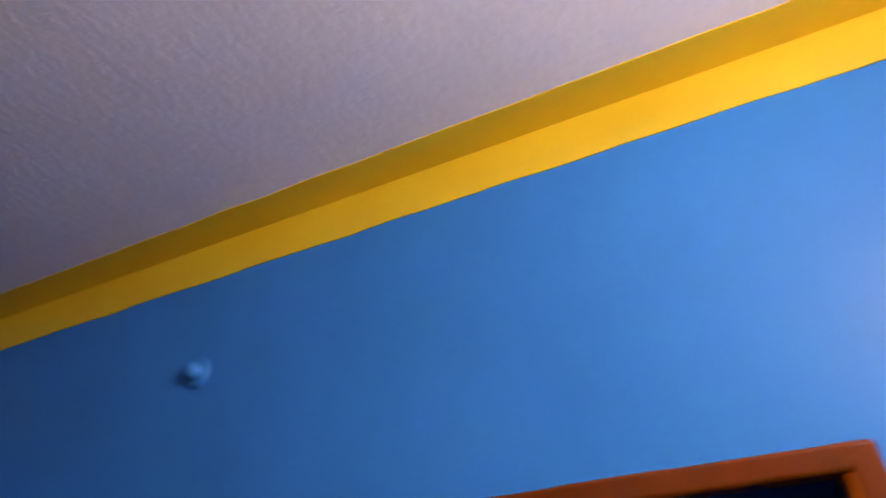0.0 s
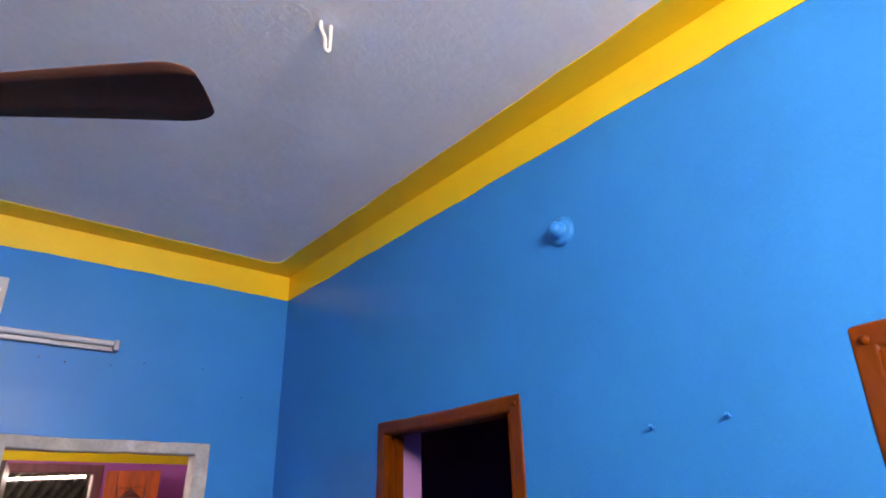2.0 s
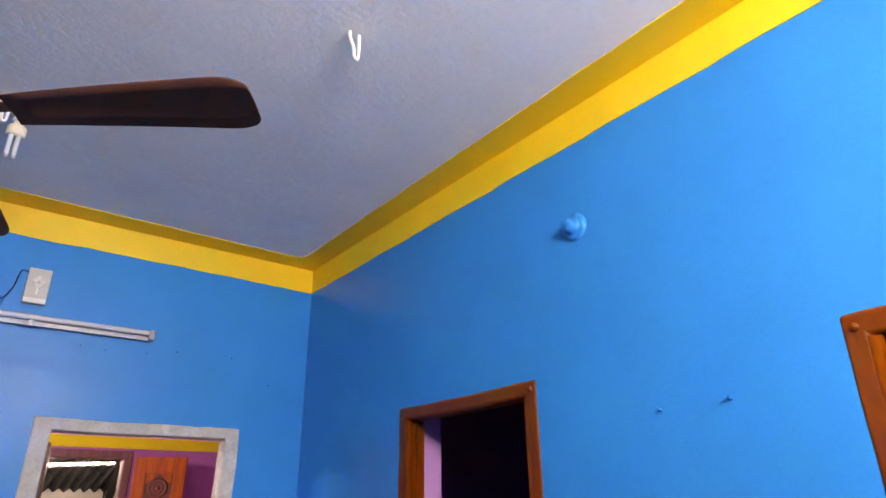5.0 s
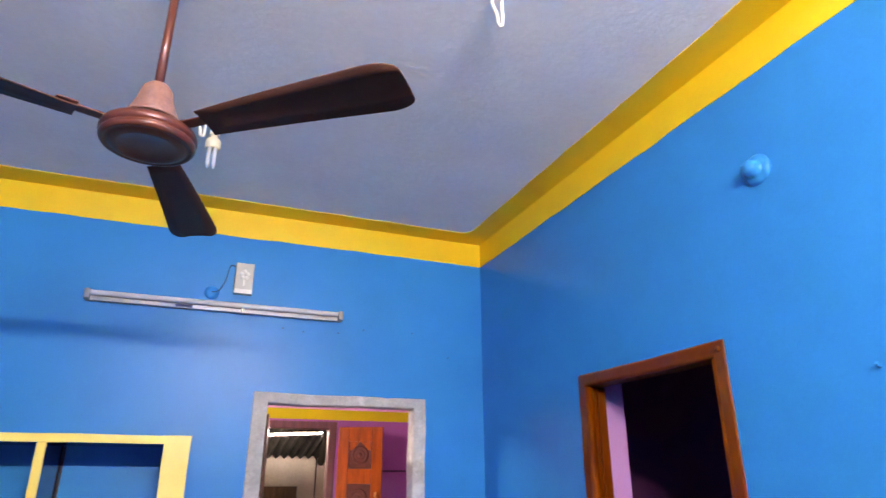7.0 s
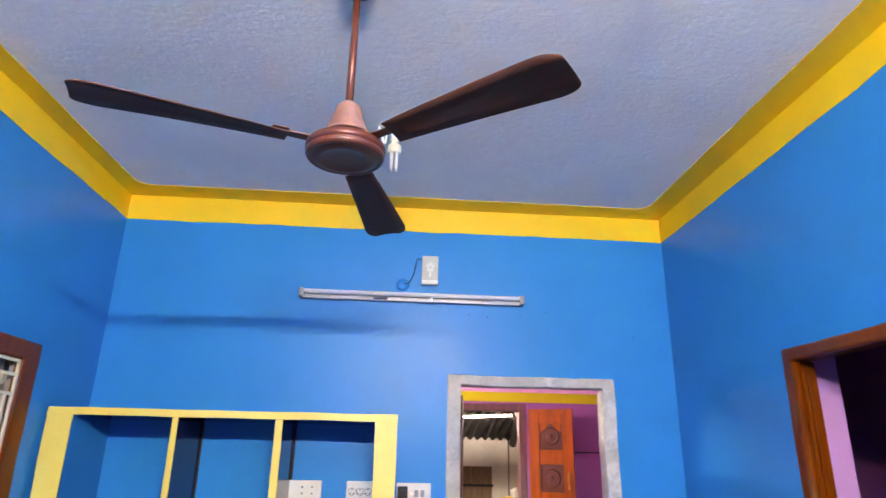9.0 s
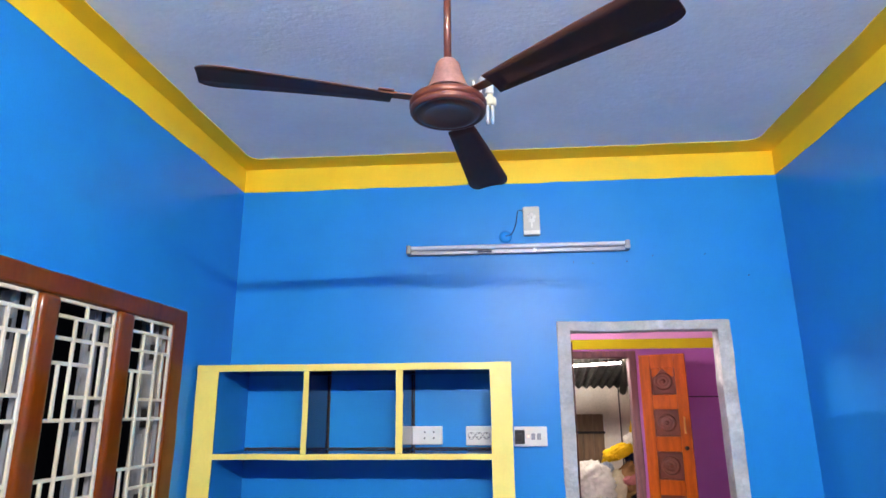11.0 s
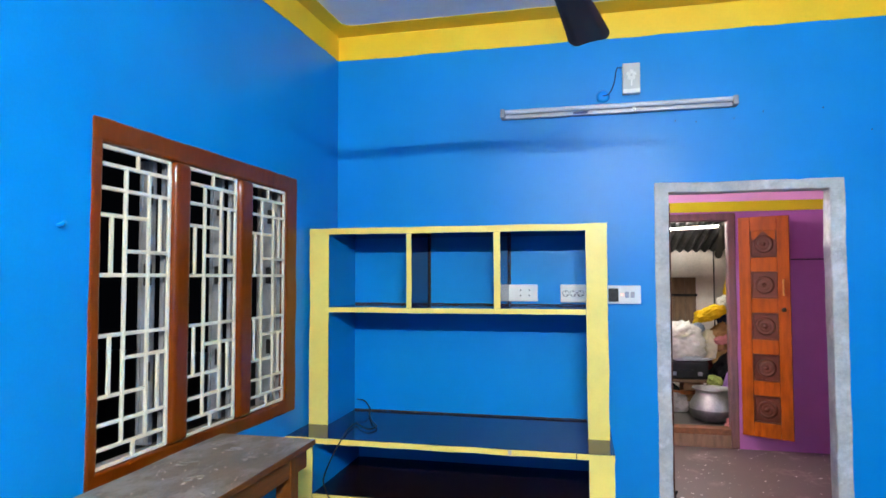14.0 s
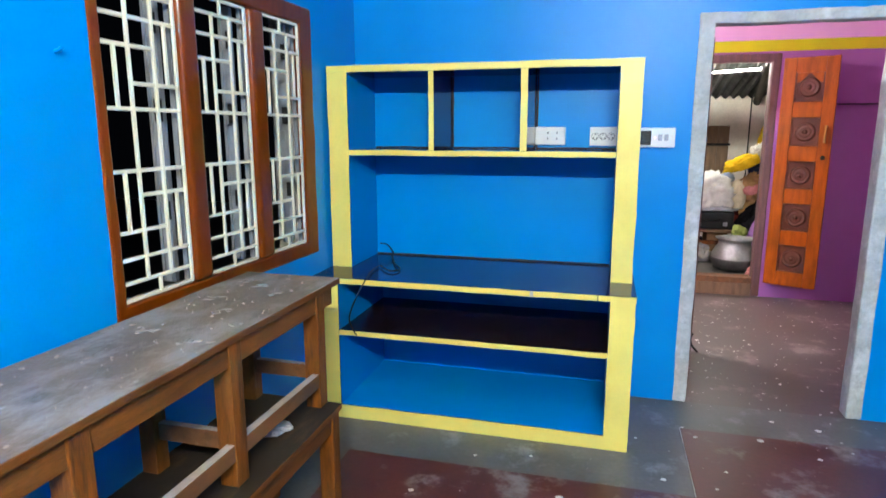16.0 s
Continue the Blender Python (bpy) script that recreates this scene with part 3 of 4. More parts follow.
# ---- built-in shelf of stone slabs ----
def shelf_unit():
    root = thing("built_in_shelf", "built-in blue shelf of black stone slabs with yellow edges", "shelf")
    XL, XR = 0.116, 1.463
    yu, yl = -0.395, -0.65
    front = lambda n, c: 0 if n.y < -0.5 else 1

    def rough_edges(bm, amount=0.0025):
        bmesh.ops.subdivide_edges(bm, edges=[e for e in bm.edges if e.calc_length() > 0.3], cuts=24, use_grid_fill=True)
        front_y = min(v.co.y for v in bm.verts) + 0.02
        for v in [v for v in bm.verts if v.co.y < front_y]:
            v.co += amount * noise.noise_vector(v.co * 7.0) + 0.5 * amount * noise.noise_vector(v.co * 23.0)
        return bm

    def block(nm, lo, hi, mats, bevel=0.0, label=""):
        bm = box(lo, hi)
        bmesh.ops.bisect_plane(bm, geom=bm.verts[:] + bm.edges[:] + bm.faces[:], plane_co=(0, lo[1] + 0.006, 0), plane_no=(0, 1, 0))
        rough_edges(bm)
        rule = lambda n, c: 0 if n.y < -0.5 else 2 if c.y < lo[1] + 0.006 else 1
        return part(nm, paint(bm, rule), mats + [EDGE], root, label)

    block("pilaster", (0.006, yu, 0.745), (XL, -0.001, 1.7604), [LEMON, BLUE])
    block("pilaster", (XR, yu, 0.745), (1.565, -0.001, 1.7604), [LEMON, BLUE])
    block("top_slab", (0.004, yu - 0.0012, 1.76), (1.566, -0.001, 1.793), [LEMON, STONE], label="stone top slab with a yellow edge")
    block("shelf_slab", (XL + 0.001, yu - 0.002, 1.344), (XR - 0.001, -0.001, 1.37), [LEMON, STONE], label="black stone slab with a yellow edge")
    for a, b in ((0.549, 0.576), (1.009, 1.042)):
        block("divider", (a, yu + 0.002, 1.371), (b, -0.001, 1.759), [LEMON, STONE], label="upright black stone slab with a yellow edge")
    block("counter_slab", (0.001, yl - 0.0015, 0.718), (1.577, -0.001, 0.744), [LEMON, STONE], label="polished black stone counter with a chipped yellow edge")
    block("pier", (0.001, yl, 0.0), (0.145, -0.001, 0.7184), [LEMON, BLUE])
    block("pier", (1.466, yl, 0.0), (1.575, -0.001, 0.7184), [LEMON, BLUE])
    # This slab lies in the counter's shadow, so its material is a darkened copy.
    block("shelf_slab", (0.146, yl + 0.002, 0.449), (1.465, -0.001, 0.474), [LEMON, STONE_SHADED], label="stone slab with a yellow edge, coloured darker for the shade under the counter")
    for a, b, z in ((XL + 0.002, 0.548, 1.371), (0.577, 1.008, 1.371), (1.043, XR - 0.002, 1.371), (XL + 0.002, XR - 0.002, 0.745)):
        part("joint", rough_edges(box((a, -0.009, z), (b, -0.0015, z + 0.008), 0.002)), EDGE, root, "dark mortar joint along the wall")
    for x in (0.576, 1.042):
        part("joint", rough_edges(box((x + 0.001, -0.011, 1.372), (x + 0.009, -0.0015, 1.758), 0.002)), EDGE, root, "dark mortar joint along the wall")
    part("chip", box((1.106, yl - 0.0035, 0.7195), (1.121, yl - 0.0005, 0.7425), 0.001), CEMENT, root, "bare chip in the painted edge")
    part("chip", box((1.409, yl - 0.0032, 0.719), (1.413, yl - 0.0005, 0.743), 0.0008), EDGE, root, "dark crack in the painted edge")
    block("plinth", (0.1446, yl + 0.0003, 0.0), (1.4664, -0.001, 0.071), [LEMON, BLUE])
    return root


shelf_unit()


# ---- electrical things on the far wall ----
def switch_board(x0, x1, z0, z1, kind, label):
    root = thing("switch_board", label, "switch board")
    part("box", box((x0, -0.03, z0), (x1, -0.001, z1), 0.005), WHITE, root)
    cz, w = (z0 + z1) / 2, x1 - x0

    def socket(cx):
        bm = bmesh.new()
        for dx, dz in ((-0.009, -0.008), (0.009, -0.008), (0, 0.01)):
            add_lathe(bm, [(0, 0.0008), (0.0035, 0.0006), (0.0035, 0)], 10, pose(cx + dx, -0.0335, cz + dz, 90, 0, 0))
        part("socket_plate", box((cx - 0.021, -0.0335, cz - 0.022), (cx + 0.021, -0.0302, cz + 0.022), 0.002), WHITE, root)
        part("socket", bm, BLACK, root, "dark socket holes")
        part("socket_ring", lathe([(0.0165, 0), (0.0165, 0.0012), (0.0185, 0.0012), (0.0185, 0)], 24, pose(cx, -0.0336, cz, 90, 0, 0)), IRON, root, "dark round socket rim")

    def rocker(cx, mat=WHITE):
        part("switch", box((cx - 0.01, -0.038, cz - 0.016), (cx + 0.01, -0.0302, cz + 0.016), 0.003, None, 2), mat, root)

    if kind == "plain":
        for cx in (x0 + w * 0.42, x0 + w * 0.72):
            for dz in (-0.014, 0.016):
                part("screw", lathe([(0, 0.002), (0.0035, 0.0015), (0.0045, 0)], 10, pose(cx, -0.0302, cz + dz, 90, 0, 0)), IRON, root)
    elif kind == "sockets":
        for k in range(3):
            socket(x0 + w * (0.16 + 0.22 * k))
        rocker(x1 - 0.035)
    else:
        part("regulator", box((x0 + 0.004, -0.042, z0 + 0.012), (x0 + 0.056, -0.0302, z1 - 0.016), 0.004), BLACK, root, "black fan regulator")
        part("regulator_knob", box((x0 + 0.014, -0.05, z0 + 0.03), (x0 + 0.044, -0.0425, z1 - 0.034), 0.005), IRON, root, "dark grey sliding knob")
        part("indicator", lathe([(0, 0.004), (0.005, 0.003), (0.006, 0)], 12, pose(x0 + 0.075, -0.0302, cz, 90, 0, 0)), NEON, root, "glowing orange indicator")
        rocker(x0 + 0.1, CHROME), rocker(x0 + 0.13, CHROME)
        part("indicator", lathe([(0, 0.004), (0.004, 0.003), (0.005, 0)], 12, pose(x1 - 0.012, -0.0302, cz, 90, 0, 0)), WHITE, root)
    return root


switch_board(1.04, 1.201, 1.394, 1.487, "plain", "white plastic blank switch board inside the shelf")
switch_board(1.326, 1.507, 1.39, 1.487, "sockets", "white plastic socket board inside the shelf")
switch_board(1.578, 1.751, 1.384, 1.483, "regulator", "white switch board with a black fan regulator")


def tube_fixture(lit=None, label="", group="", bore=0.013):
    """A four-foot batten, 1.25 m long, centred on its root, its back at y = 0."""
    root = thing("tube_light", label, "tube light", group)
    part("batten", box((-0.62, -0.008, -0.012), (0.62, -0.001, 0.0), 0.002) if lit else box((-0.62, -0.03, -0.022), (0.62, -0.001, 0.002), 0.004), WHITE if lit is TUBE_ON else IRON if lit else CHROME, root, "white batten" if lit is TUBE_ON else "dark batten" if lit else "dull steel batten")
    if not lit:
        part("reflector", boxes(((-0.61, -0.012, 0.003), (0.61, -0.002, 0.03)), bevel=0.003), CHROME, root)
    for s in (-1, 1):
        part("end_holder", box((s * 0.612 - 0.013, -0.062, -0.02), (s * 0.612 + 0.013, -0.001, 0.03), 0.006), CHROME, root)
    part("tube", lathe([(0, -0.598), (bore, -0.598), (bore, 0.598), (0, 0.598)], 16, pose(0, -0.045, 0.013, 0, 90, 0), False), lit or GLASS_OFF, root)
    if not lit:
        part("starter", lathe([(0, 0.03), (0.011, 0.028), (0.011, 0)], 14, pose(0.1, -0.03, -0.012, 90, 0, 0)), WHITE, root, "round starter")
        part("label_strip", box((-0.22, -0.0325, -0.016), (-0.14, -0.0302, -0.004)), NAVY_CLOTH, root, "blue maker's strip")
        part("choke_clip", box((0.06, -0.05, -0.026), (0.14, -0.0302, -0.014), 0.003), CHROME, root)
    return root


tube_fixture(None, "unlit steel tube light on the blue wall").location = (1.627, -0.002, 2.448)


def doorbell():
    root = thing("door_bell", "ivory plastic door bell box with a wire", "door bell")
    part("case", box((1.672, -0.035, 2.529), (1.765, -0.001, 2.697), 0.005), IVORY, root)
    part("base_strip", box((1.674, -0.038, 2.531), (1.763, -0.0355, 2.553), 0.001), WHITE, root)
    star = bmesh.new()
    for k in range(5):
        a = radians(90 + 72 * k)
        add_lathe(star, [(0, 0.002), (0.011, 0.0015), (0.012, 0)], 12, pose(1.719 + 0.015 * math.cos(a), -0.0355, 2.63 + 0.019 * math.sin(a), 90, 0, 0))
    add_box(star, (1.715, -0.037, 2.57), (1.723, -0.0355, 2.615))
    part("emblem", star, WHITE, root, "white moulded flower emblem")
    return root


doorbell()
rose = thing("ceiling_rose", "blue painted round wire outlet on the wall", "wire outlet")
part("disc", lathe([(0, 0.02), (0.02, 0.019), (0.03, 0.013), (0.036, 0.004), (0.036, 0)], 24, pose(1.568, -0.001, 2.528, 90, 0, 0)), BLUE, rose)
wire = tagged(mesh_object("bell_wire", tube_mesh([(1.568, -0.02, 2.528), (1.6, -0.03, 2.535), (1.628, -0.012, 2.595), (1.638, -0.008, 2.655), (1.648, -0.008, 2.683), (1.674, -0.012, 2.678)], 0.0028, 8), NAVY_CLOTH), "thin dark blue wire to the door bell", "wire")
for x, z in ((1.944, 2.37), (2.238, 2.367), (2.38, 2.395), (2.663, 2.398), (2.882, 2.273), (2.05, 2.36)):
    tagged(mesh_object("nail", lathe([(0, 0.01), (0.0035, 0.009), (0.0035, 0.0075), (0.0018, 0.007), (0.0018, 0)], 8, pose(x, 0, z, 90, 0, 0)), IRON), "small dark nail sticking out of the blue wall", "nail", "wall nails")


# ---- fittings on the side walls ----
def wall_knob(m, r, label):
    root = thing("lamp_socket", label, "wall fitting")
    part("base", lathe([(0, 0.014), (r * 0.8, 0.013), (r, 0.006), (r, 0)], 28, m), BLUE, root)
    part("knob", lathe([(0, 0.052), (r * 0.35, 0.049), (r * 0.52, 0.036), (r * 0.5, 0.02), (r * 0.62, 0.0145)], 28, m), BLUE, root)
    return root


wall_knob(pose(W, -2.059, 2.532, 0, -90, 0), 0.05, "round lamp holder painted over in blue")
wall_knob(pose(0, 0, 0, 0, 0, SKEW) @ pose(0, -2.022, 2.472, 0, 90, 0), 0.028, "small round fitting painted over in blue")
for y, z in ((-2.292, 1.888), (-2.498, 1.893)):
    tagged(mesh_object("wall_peg", tube_mesh([(W + 0.005, y, z - 0.004), (W - 0.012, y, z), (W - 0.021, y - 0.003, z + 0.003)], 0.0042, 8), BLUE), "short blue painted wall peg", "wall peg", "wall pegs")
tagged(mesh_object("wall_peg", tube_mesh([(-0.075, -1.976, 1.684), (-0.05, -1.976, 1.687), (-0.036, -1.976, 1.694)], 0.006, 8), BLUE), "short blue painted wall peg", "wall peg", "wall pegs")


# ---- ceiling things ----
def ceiling_fan(at):
    root = thing("ceiling_fan", "copper-brown three-blade ceiling fan", "ceiling fan", at=at)
    part("downrod", lathe([(0, 0.58), (0.0115, 0.58), (0.0115, 0.12), (0, 0.12)], 16), COPPER, root)
    part("ceiling_canopy", lathe([(0.013, 0.555), (0.03, 0.556), (0.05, 0.565), (0.052, 0.577), (0, 0.577)], 28), COPPER, root)
    part("lower_canopy", lathe([(0.013, 0.156), (0.026, 0.154), (0.036, 0.142), (0.043, 0.112), (0.052, 0.085), (0.064, 0.058), (0.066, 0.053), (0.058, 0.053)], 36), DUSTY_COPPER, root, "dusty pinkish lower canopy")
    part("motor_neck", lathe([(0, 0.05), (0.06, 0.05), (0.066, 0.034), (0, 0.034)], 28), BLACK, root)
    part("motor", lathe([(0, 0.03), (0.075, 0.029), (0.1, 0.026), (0.11, 0.02), (0.113, 0.012), (0.113, 0.002), (0.109, -0.001), (0.107, -0.003), (0.111, -0.006), (0.111, -0.013), (0.107, -0.02), (0.1, -0.022), (0.098, -0.019), (0.09, -0.022), (0.075, -0.027), (0.068, -0.024), (0.03, -0.022), (0, -0.021)], 56), COPPER, root, "glossy copper-brown motor")
    for ang in (80, 200, 320):
        bm = bmesh.new()
        rows = []
        for s in [q / 9 * 0.86 for q in range(10)] + [0.86 + 0.14 * math.sin(radians(90 * q / 7)) for q in range(1, 8)]:
            r = 0.165 + 0.525 * s
            half = 0.042 + 0.038 * s
            if s > 0.86:
                half *= 0.55 + 0.45 * math.sqrt(max(0.0, 1 - ((s - 0.86) / 0.14) ** 2))
            lift = 0.006 * s - 0.012 * s * s
            tilt = radians(-11 + 4 * s)
            row = []
            for zz in (0.0012, -0.0012):
                for q in (-1, -0.5, 0, 0.5, 1):
                    row.append(bm.verts.new((r, q * half * math.cos(tilt), lift + q * half * math.sin(tilt) + zz - 0.004 * q * q)))
            rows.append(row)
        for a, b in zip(rows, rows[1:]):
            for i in range(4):
                bm.faces.new((a[i], a[i + 1], b[i + 1], b[i])).smooth = True
                bm.faces.new((a[5 + i], b[5 + i], b[6 + i], a[6 + i])).smooth = True
            for i, j in ((0, 5), (4, 9)):
                bm.faces.new((a[i], b[i], b[j], a[j]))
        bm.faces.new([rows[0][i] for i in (0, 1, 2, 3, 4, 9, 8, 7, 6, 5)])
        bm.faces.new([rows[-1][i] for i in (5, 6, 7, 8, 9, 4, 3, 2, 1, 0)])
        bmesh.ops.recalc_face_normals(bm, faces=bm.faces)
        blade = part("blade", bm, BLADE, root, "dark brown metal blade")
        blade.matrix_basis = pose(0, 0, 0.016, 0, 0, ang)
        arm = boxes(((0.09, -0.016, 0.003), (0.2, 0.016, 0.007)), ((0.165, -0.03, 0.0035), (0.21, 0.03, 0.0065)), bevel=0.0012)
        part("bracket", arm, COPPER, blade)
        for q in (-0.02, 0.0, 0.02):
            part("screw", lathe([(0, 0.0095), (0.005, 0.009), (0.006, 0.0066)], 8, Matrix.Translation((0.19, q, 0))), CHROME, blade)
    return root


ceiling_fan((1.37, -1.79, 2.418))


def cfl_lamp(x, y):
    root = thing("bulb_holder", "white ceiling bulb holder with an unlit compact lamp", "lamp")
    part("rose", lathe([(0, 0.0), (0.046, 0.0), (0.05, -0.006), (0.047, -0.012), (0.034, -0.016), (0.03, -0.022), (0, -0.022)], 30, Matrix.Translation((x, y, H))), WHITE, root)
    part("holder", lathe([(0.018, -0.02), (0.018, -0.062), (0.021, -0.066), (0.021, -0.074), (0, -0.074)], 20, Matrix.Translation((x, y, H))), WHITE, root)
    lamp = part("lamp_base", lathe([(0, -0.074), (0.014, -0.075), (0.015, -0.09), (0.027, -0.094), (0.03, -0.1), (0.03, -0.128), (0.026, -0.134), (0, -0.134)], 24, Matrix.Translation((x, y, H))), CREAM, root, "cream lamp base")
    for dx, dy in ((-0.011, -0.011), (0.011, -0.011), (0.011, 0.011), (-0.011, 0.011)):
        part("lamp_tube", lathe([(0, -0.13), (0.0075, -0.132), (0.0075, -0.205), (0.005, -0.213), (0, -0.216)], 12, Matrix.Translation((x + dx, y + dy, H))), GLASS_OFF, lamp)
    return root


cfl_lamp(1.496, -0.932)


def ceiling_hook(x, y, drop, label):
    pts = [(x - 0.012, y, H + 0.01), (x - 0.012, y, H - 0.02), (x + 0.002, y, H - drop * 0.6), (x + 0.006, y, H - drop), (x + 0.018, y, H - drop * 1.02), (x + 0.02, y, H - drop * 0.6), (x + 0.019, y, H - 0.012), (x + 0.02, y, H + 0.005)]
    return tagged(mesh_object("ceiling_hook", tube_mesh(pts, 0.0058, 8), WHITE), label, "ceiling hook", "ceiling hooks")


ceiling_hook(2.262, -1.962, 0.088, "white painted bent iron hook in the ceiling")
ceiling_hook(1.437, -0.925, 0.075, "white painted bent iron hook beside the bulb holder")


# ---- two stacked benches under the window ----
def bench(label, x0, x1, y0, y1, z0, z1, legs, plank_mat, rails, front_rail):
    root = thing("bench", label, "bench", "stacked wooden benches")
    th = 0.024
    top = box((x0, y0, z1 - th), (x1, y1, z1), 0.004)
    bmesh.ops.subdivide_edges(top, edges=[e for e in top.edges if e.calc_length() > 0.8], cuts=30, use_grid_fill=True)
    for v in top.verts:
        v.co.x += 0.004 * noise.noise(Vector((v.co.y * 4, z1, 1)))
        v.co.z += 0.0025 * noise.noise(Vector((v.co.y * 3, v.co.x * 5, 2)))
    part("plank", paint(top, lambda n, c: 1 if abs(n.z) < 0.7 else 0), [plank_mat, WOOD_APRON], root, "dusty paint-spattered plank")
    xa, xb, lw = x0 + 0.035, x1 - 0.012, 0.056
    zt = z1 - th - 0.001
    part("apron", box((xb - 0.03, y0 + 0.03, zt - 0.07), (xb - 0.002, y1 - 0.05, zt), 0.003), WOOD_APRON, root)
    part("apron", box((xa + 0.002, y0 + 0.03, zt - 0.07), (xa + 0.03, y1 - 0.05, zt), 0.003), WOOD_APRON, root)
    dusty = lambda n, c: 1 if n.z > 0.7 else 0
    for y in legs:
        part("leg", box((xa + 0.031, y, z0), (xa + 0.031 + lw, y + lw, zt), 0.004), WOOD_LEG, root, "orange-brown square leg")
        part("leg", box((xb - lw, y, z0), (xb + 0.004, y + lw + 0.004, zt), 0.004), WOOD_LEG, root, "orange-brown square leg")
        if rails:
            part("side_rail", paint(box((xa + 0.09, y + 0.015, z0 + 0.11), (xb - lw - 0.001, y + 0.04, z0 + 0.165), 0.002), dusty), [WOOD_RAIL, DUST], root)
    if front_rail:
        for a, b in zip(legs, legs[1:]):
            ya, yb = sorted((a, b))
            part("front_rail", paint(box((xb - 0.026, ya + lw + 0.006, z0 + 0.085), (xb + 0.002, yb - 0.001, z0 + 0.138), 0.002), dusty), [WOOD_RAIL, DUST], root, "worn rail with a pale dusty top")
    return root


ZB = 0.43
bench("long wooden bench with a wide plank, standing on the wall-side floor", 0.07, 0.47, -3.0, -1.345, 0.0, ZB, (-1.42, -1.98, -2.54), WOOD_OLD_TOP, False, False)
bench("long wooden bench turned upright on top of another bench", 0.012, 0.422, -2.95, -1.224, ZB + 0.001, 0.9, (-1.415, -1.965, -2.515), WOOD_TOP, True, True)

crumple = tagged(mesh_object("plastic_bag", heap((0.06, 0.045, 0.018), 3.0, 0.35, 4.0), GREY_CLOTH), "small crumpled grey plastic bag on the bench", "plastic bag")
crumple.location = (0.33, -1.62, ZB + 0.001)

tagged(mesh_object("cable", tube_mesh([(0.14, -0.02, 0.81), (0.19, -0.03, 0.805), (0.24, -0.07, 0.765), (0.25, -0.12, 0.753), (0.33, -0.3, 0.754), (0.39, -0.4, 0.754), (0.37, -0.47, 0.754), (0.31, -0.42, 0.756), (0.26, -0.36, 0.753), (0.27, -0.5, 0.753), (0.3, -0.645, 0.754),
                                        (0.298, -0.668, 0.74), (0.26, -0.69, 0.66), (0.22, -0.685, 0.56), (0.23, -0.675, 0.5), (0.25, -0.67, 0.46)], 0.0035, 8), BLACK), "loose black cable over the counter edge", "cable")
for k, (x, y) in enumerate(((1.62, -0.5), (1.9, -0.42), (2.2, -0.38), (1.99, -0.72), (2.42, -0.5), (1.3, -1.1), (0.9, -0.86), (0.7, -1.2), (2.1, -1.0), (1.15, -0.8), (1.72, -0.85), (2.5, -0.2), (1.85, -0.33), (2.3, -0.15))):
    bm = bmesh.new()
    add_lathe(bm, [(0, 0.0016), (0.005 + 0.004 * (k % 3), 0.0012), (0.008 + 0.004 * (k % 3), 0)], 9)
    for v in bm.verts:
        v.co.x *= 1 + 0.6 * noise.noise(Vector((k, v.co.y * 90, 0)))
    ob = tagged(mesh_object("paint_drop", bm, WHITE), "dried white paint drop on the floor", "paint drop", "paint drops")
    ob.location = (x, y, 0.0045)

lamp_main = tube_fixture(TUBE_ON, "lit tube light on the wall behind", "")
lamp_main.matrix_basis = pose(1.76, REAR + 0.002, 2.61, 0, 0, 180)

rng = random.Random(5)
dabs, dabs_late = bmesh.new(), bmesh.new()
for k in range(110):
    x, y, r = rng.uniform(0.03, 0.41), rng.uniform(-2.85, -1.24), rng.choice((0.0015, 0.002, 0.0025, 0.004, 0.007))
    ax = rng.uniform(0.6, 2.2)
    m = pose(x, y, 0.9012, 0, 0, rng.uniform(0, 180)) @ Matrix.Diagonal((r * ax, r, 1, 1))
    add_lathe(dabs, [(0, 0.0016), (0.7, 0.0013), (1.0 + rng.uniform(-0.1, 0.1), -0.001)], 8, m)
tagged(mesh_object("paint_spatter", dabs, DUST), "dried white paint spatter on the bench plank", "paint spatter", kind="stuff")
for x, y, r, ax, turn in ((0.2, -1.42, 0.012, 3.0, 20), (0.3, -1.52, 0.01, 2.2, 60), (0.12, -1.62, 0.014, 2.6, 10), (0.25, -1.75, 0.009, 3.4, 35), (0.33, -2.02, 0.011, 1.8, 80), (0.16, -1.98, 0.012, 2.4, 15), (0.1, -1.36, 0.012, 2.8, 50), (0.37, -1.85, 0.008, 2.0, 5)):
    for q in range(5):
        m = pose(x + rng.uniform(-0.02, 0.02), y + rng.uniform(-0.03, 0.03), 0.9013, 0, 0, turn + rng.uniform(-20, 20)) @ Matrix.Diagonal((r * ax * rng.uniform(0.3, 0.8), r * rng.uniform(0.2, 0.6), 1, 1))
        add_lathe(dabs_late, [(0, 0.0012), (0.7, 0.001), (1.0, -0.001)], 9, m)
tagged(mesh_object("paint_smear", dabs_late, SMEAR), "broad smears of dried whitewash on the bench plank", "paint smear", kind="stuff")
spots = bmesh.new()
for k in range(160):
    x, y, r = rng.uniform(0.55, 2.75), rng.uniform(-1.6, 2.4), rng.choice((0.002, 0.003, 0.004, 0.005, 0.008))
    if y > -0.02 and not 1.95 < x < 2.65 and y < 0.3 or (x < 1.65 and y > -0.7) or (y > 0 and x < 1.95):
        continue
    m = pose(x, y, 0.0046 if y < -0.31 else 0.0004, 0, 0, rng.uniform(0, 180)) @ Matrix.Diagonal((r * rng.uniform(0.8, 1.8), r, 1, 1))
    add_lathe(spots, [(0, 0.0014), (0.7, 0.0011), (1.0, -0.001)], 7, m)
tagged(mesh_object("paint_spatter", spots, CEMENT), "dried white paint spatter on the floor", "paint spatter", kind="stuff")

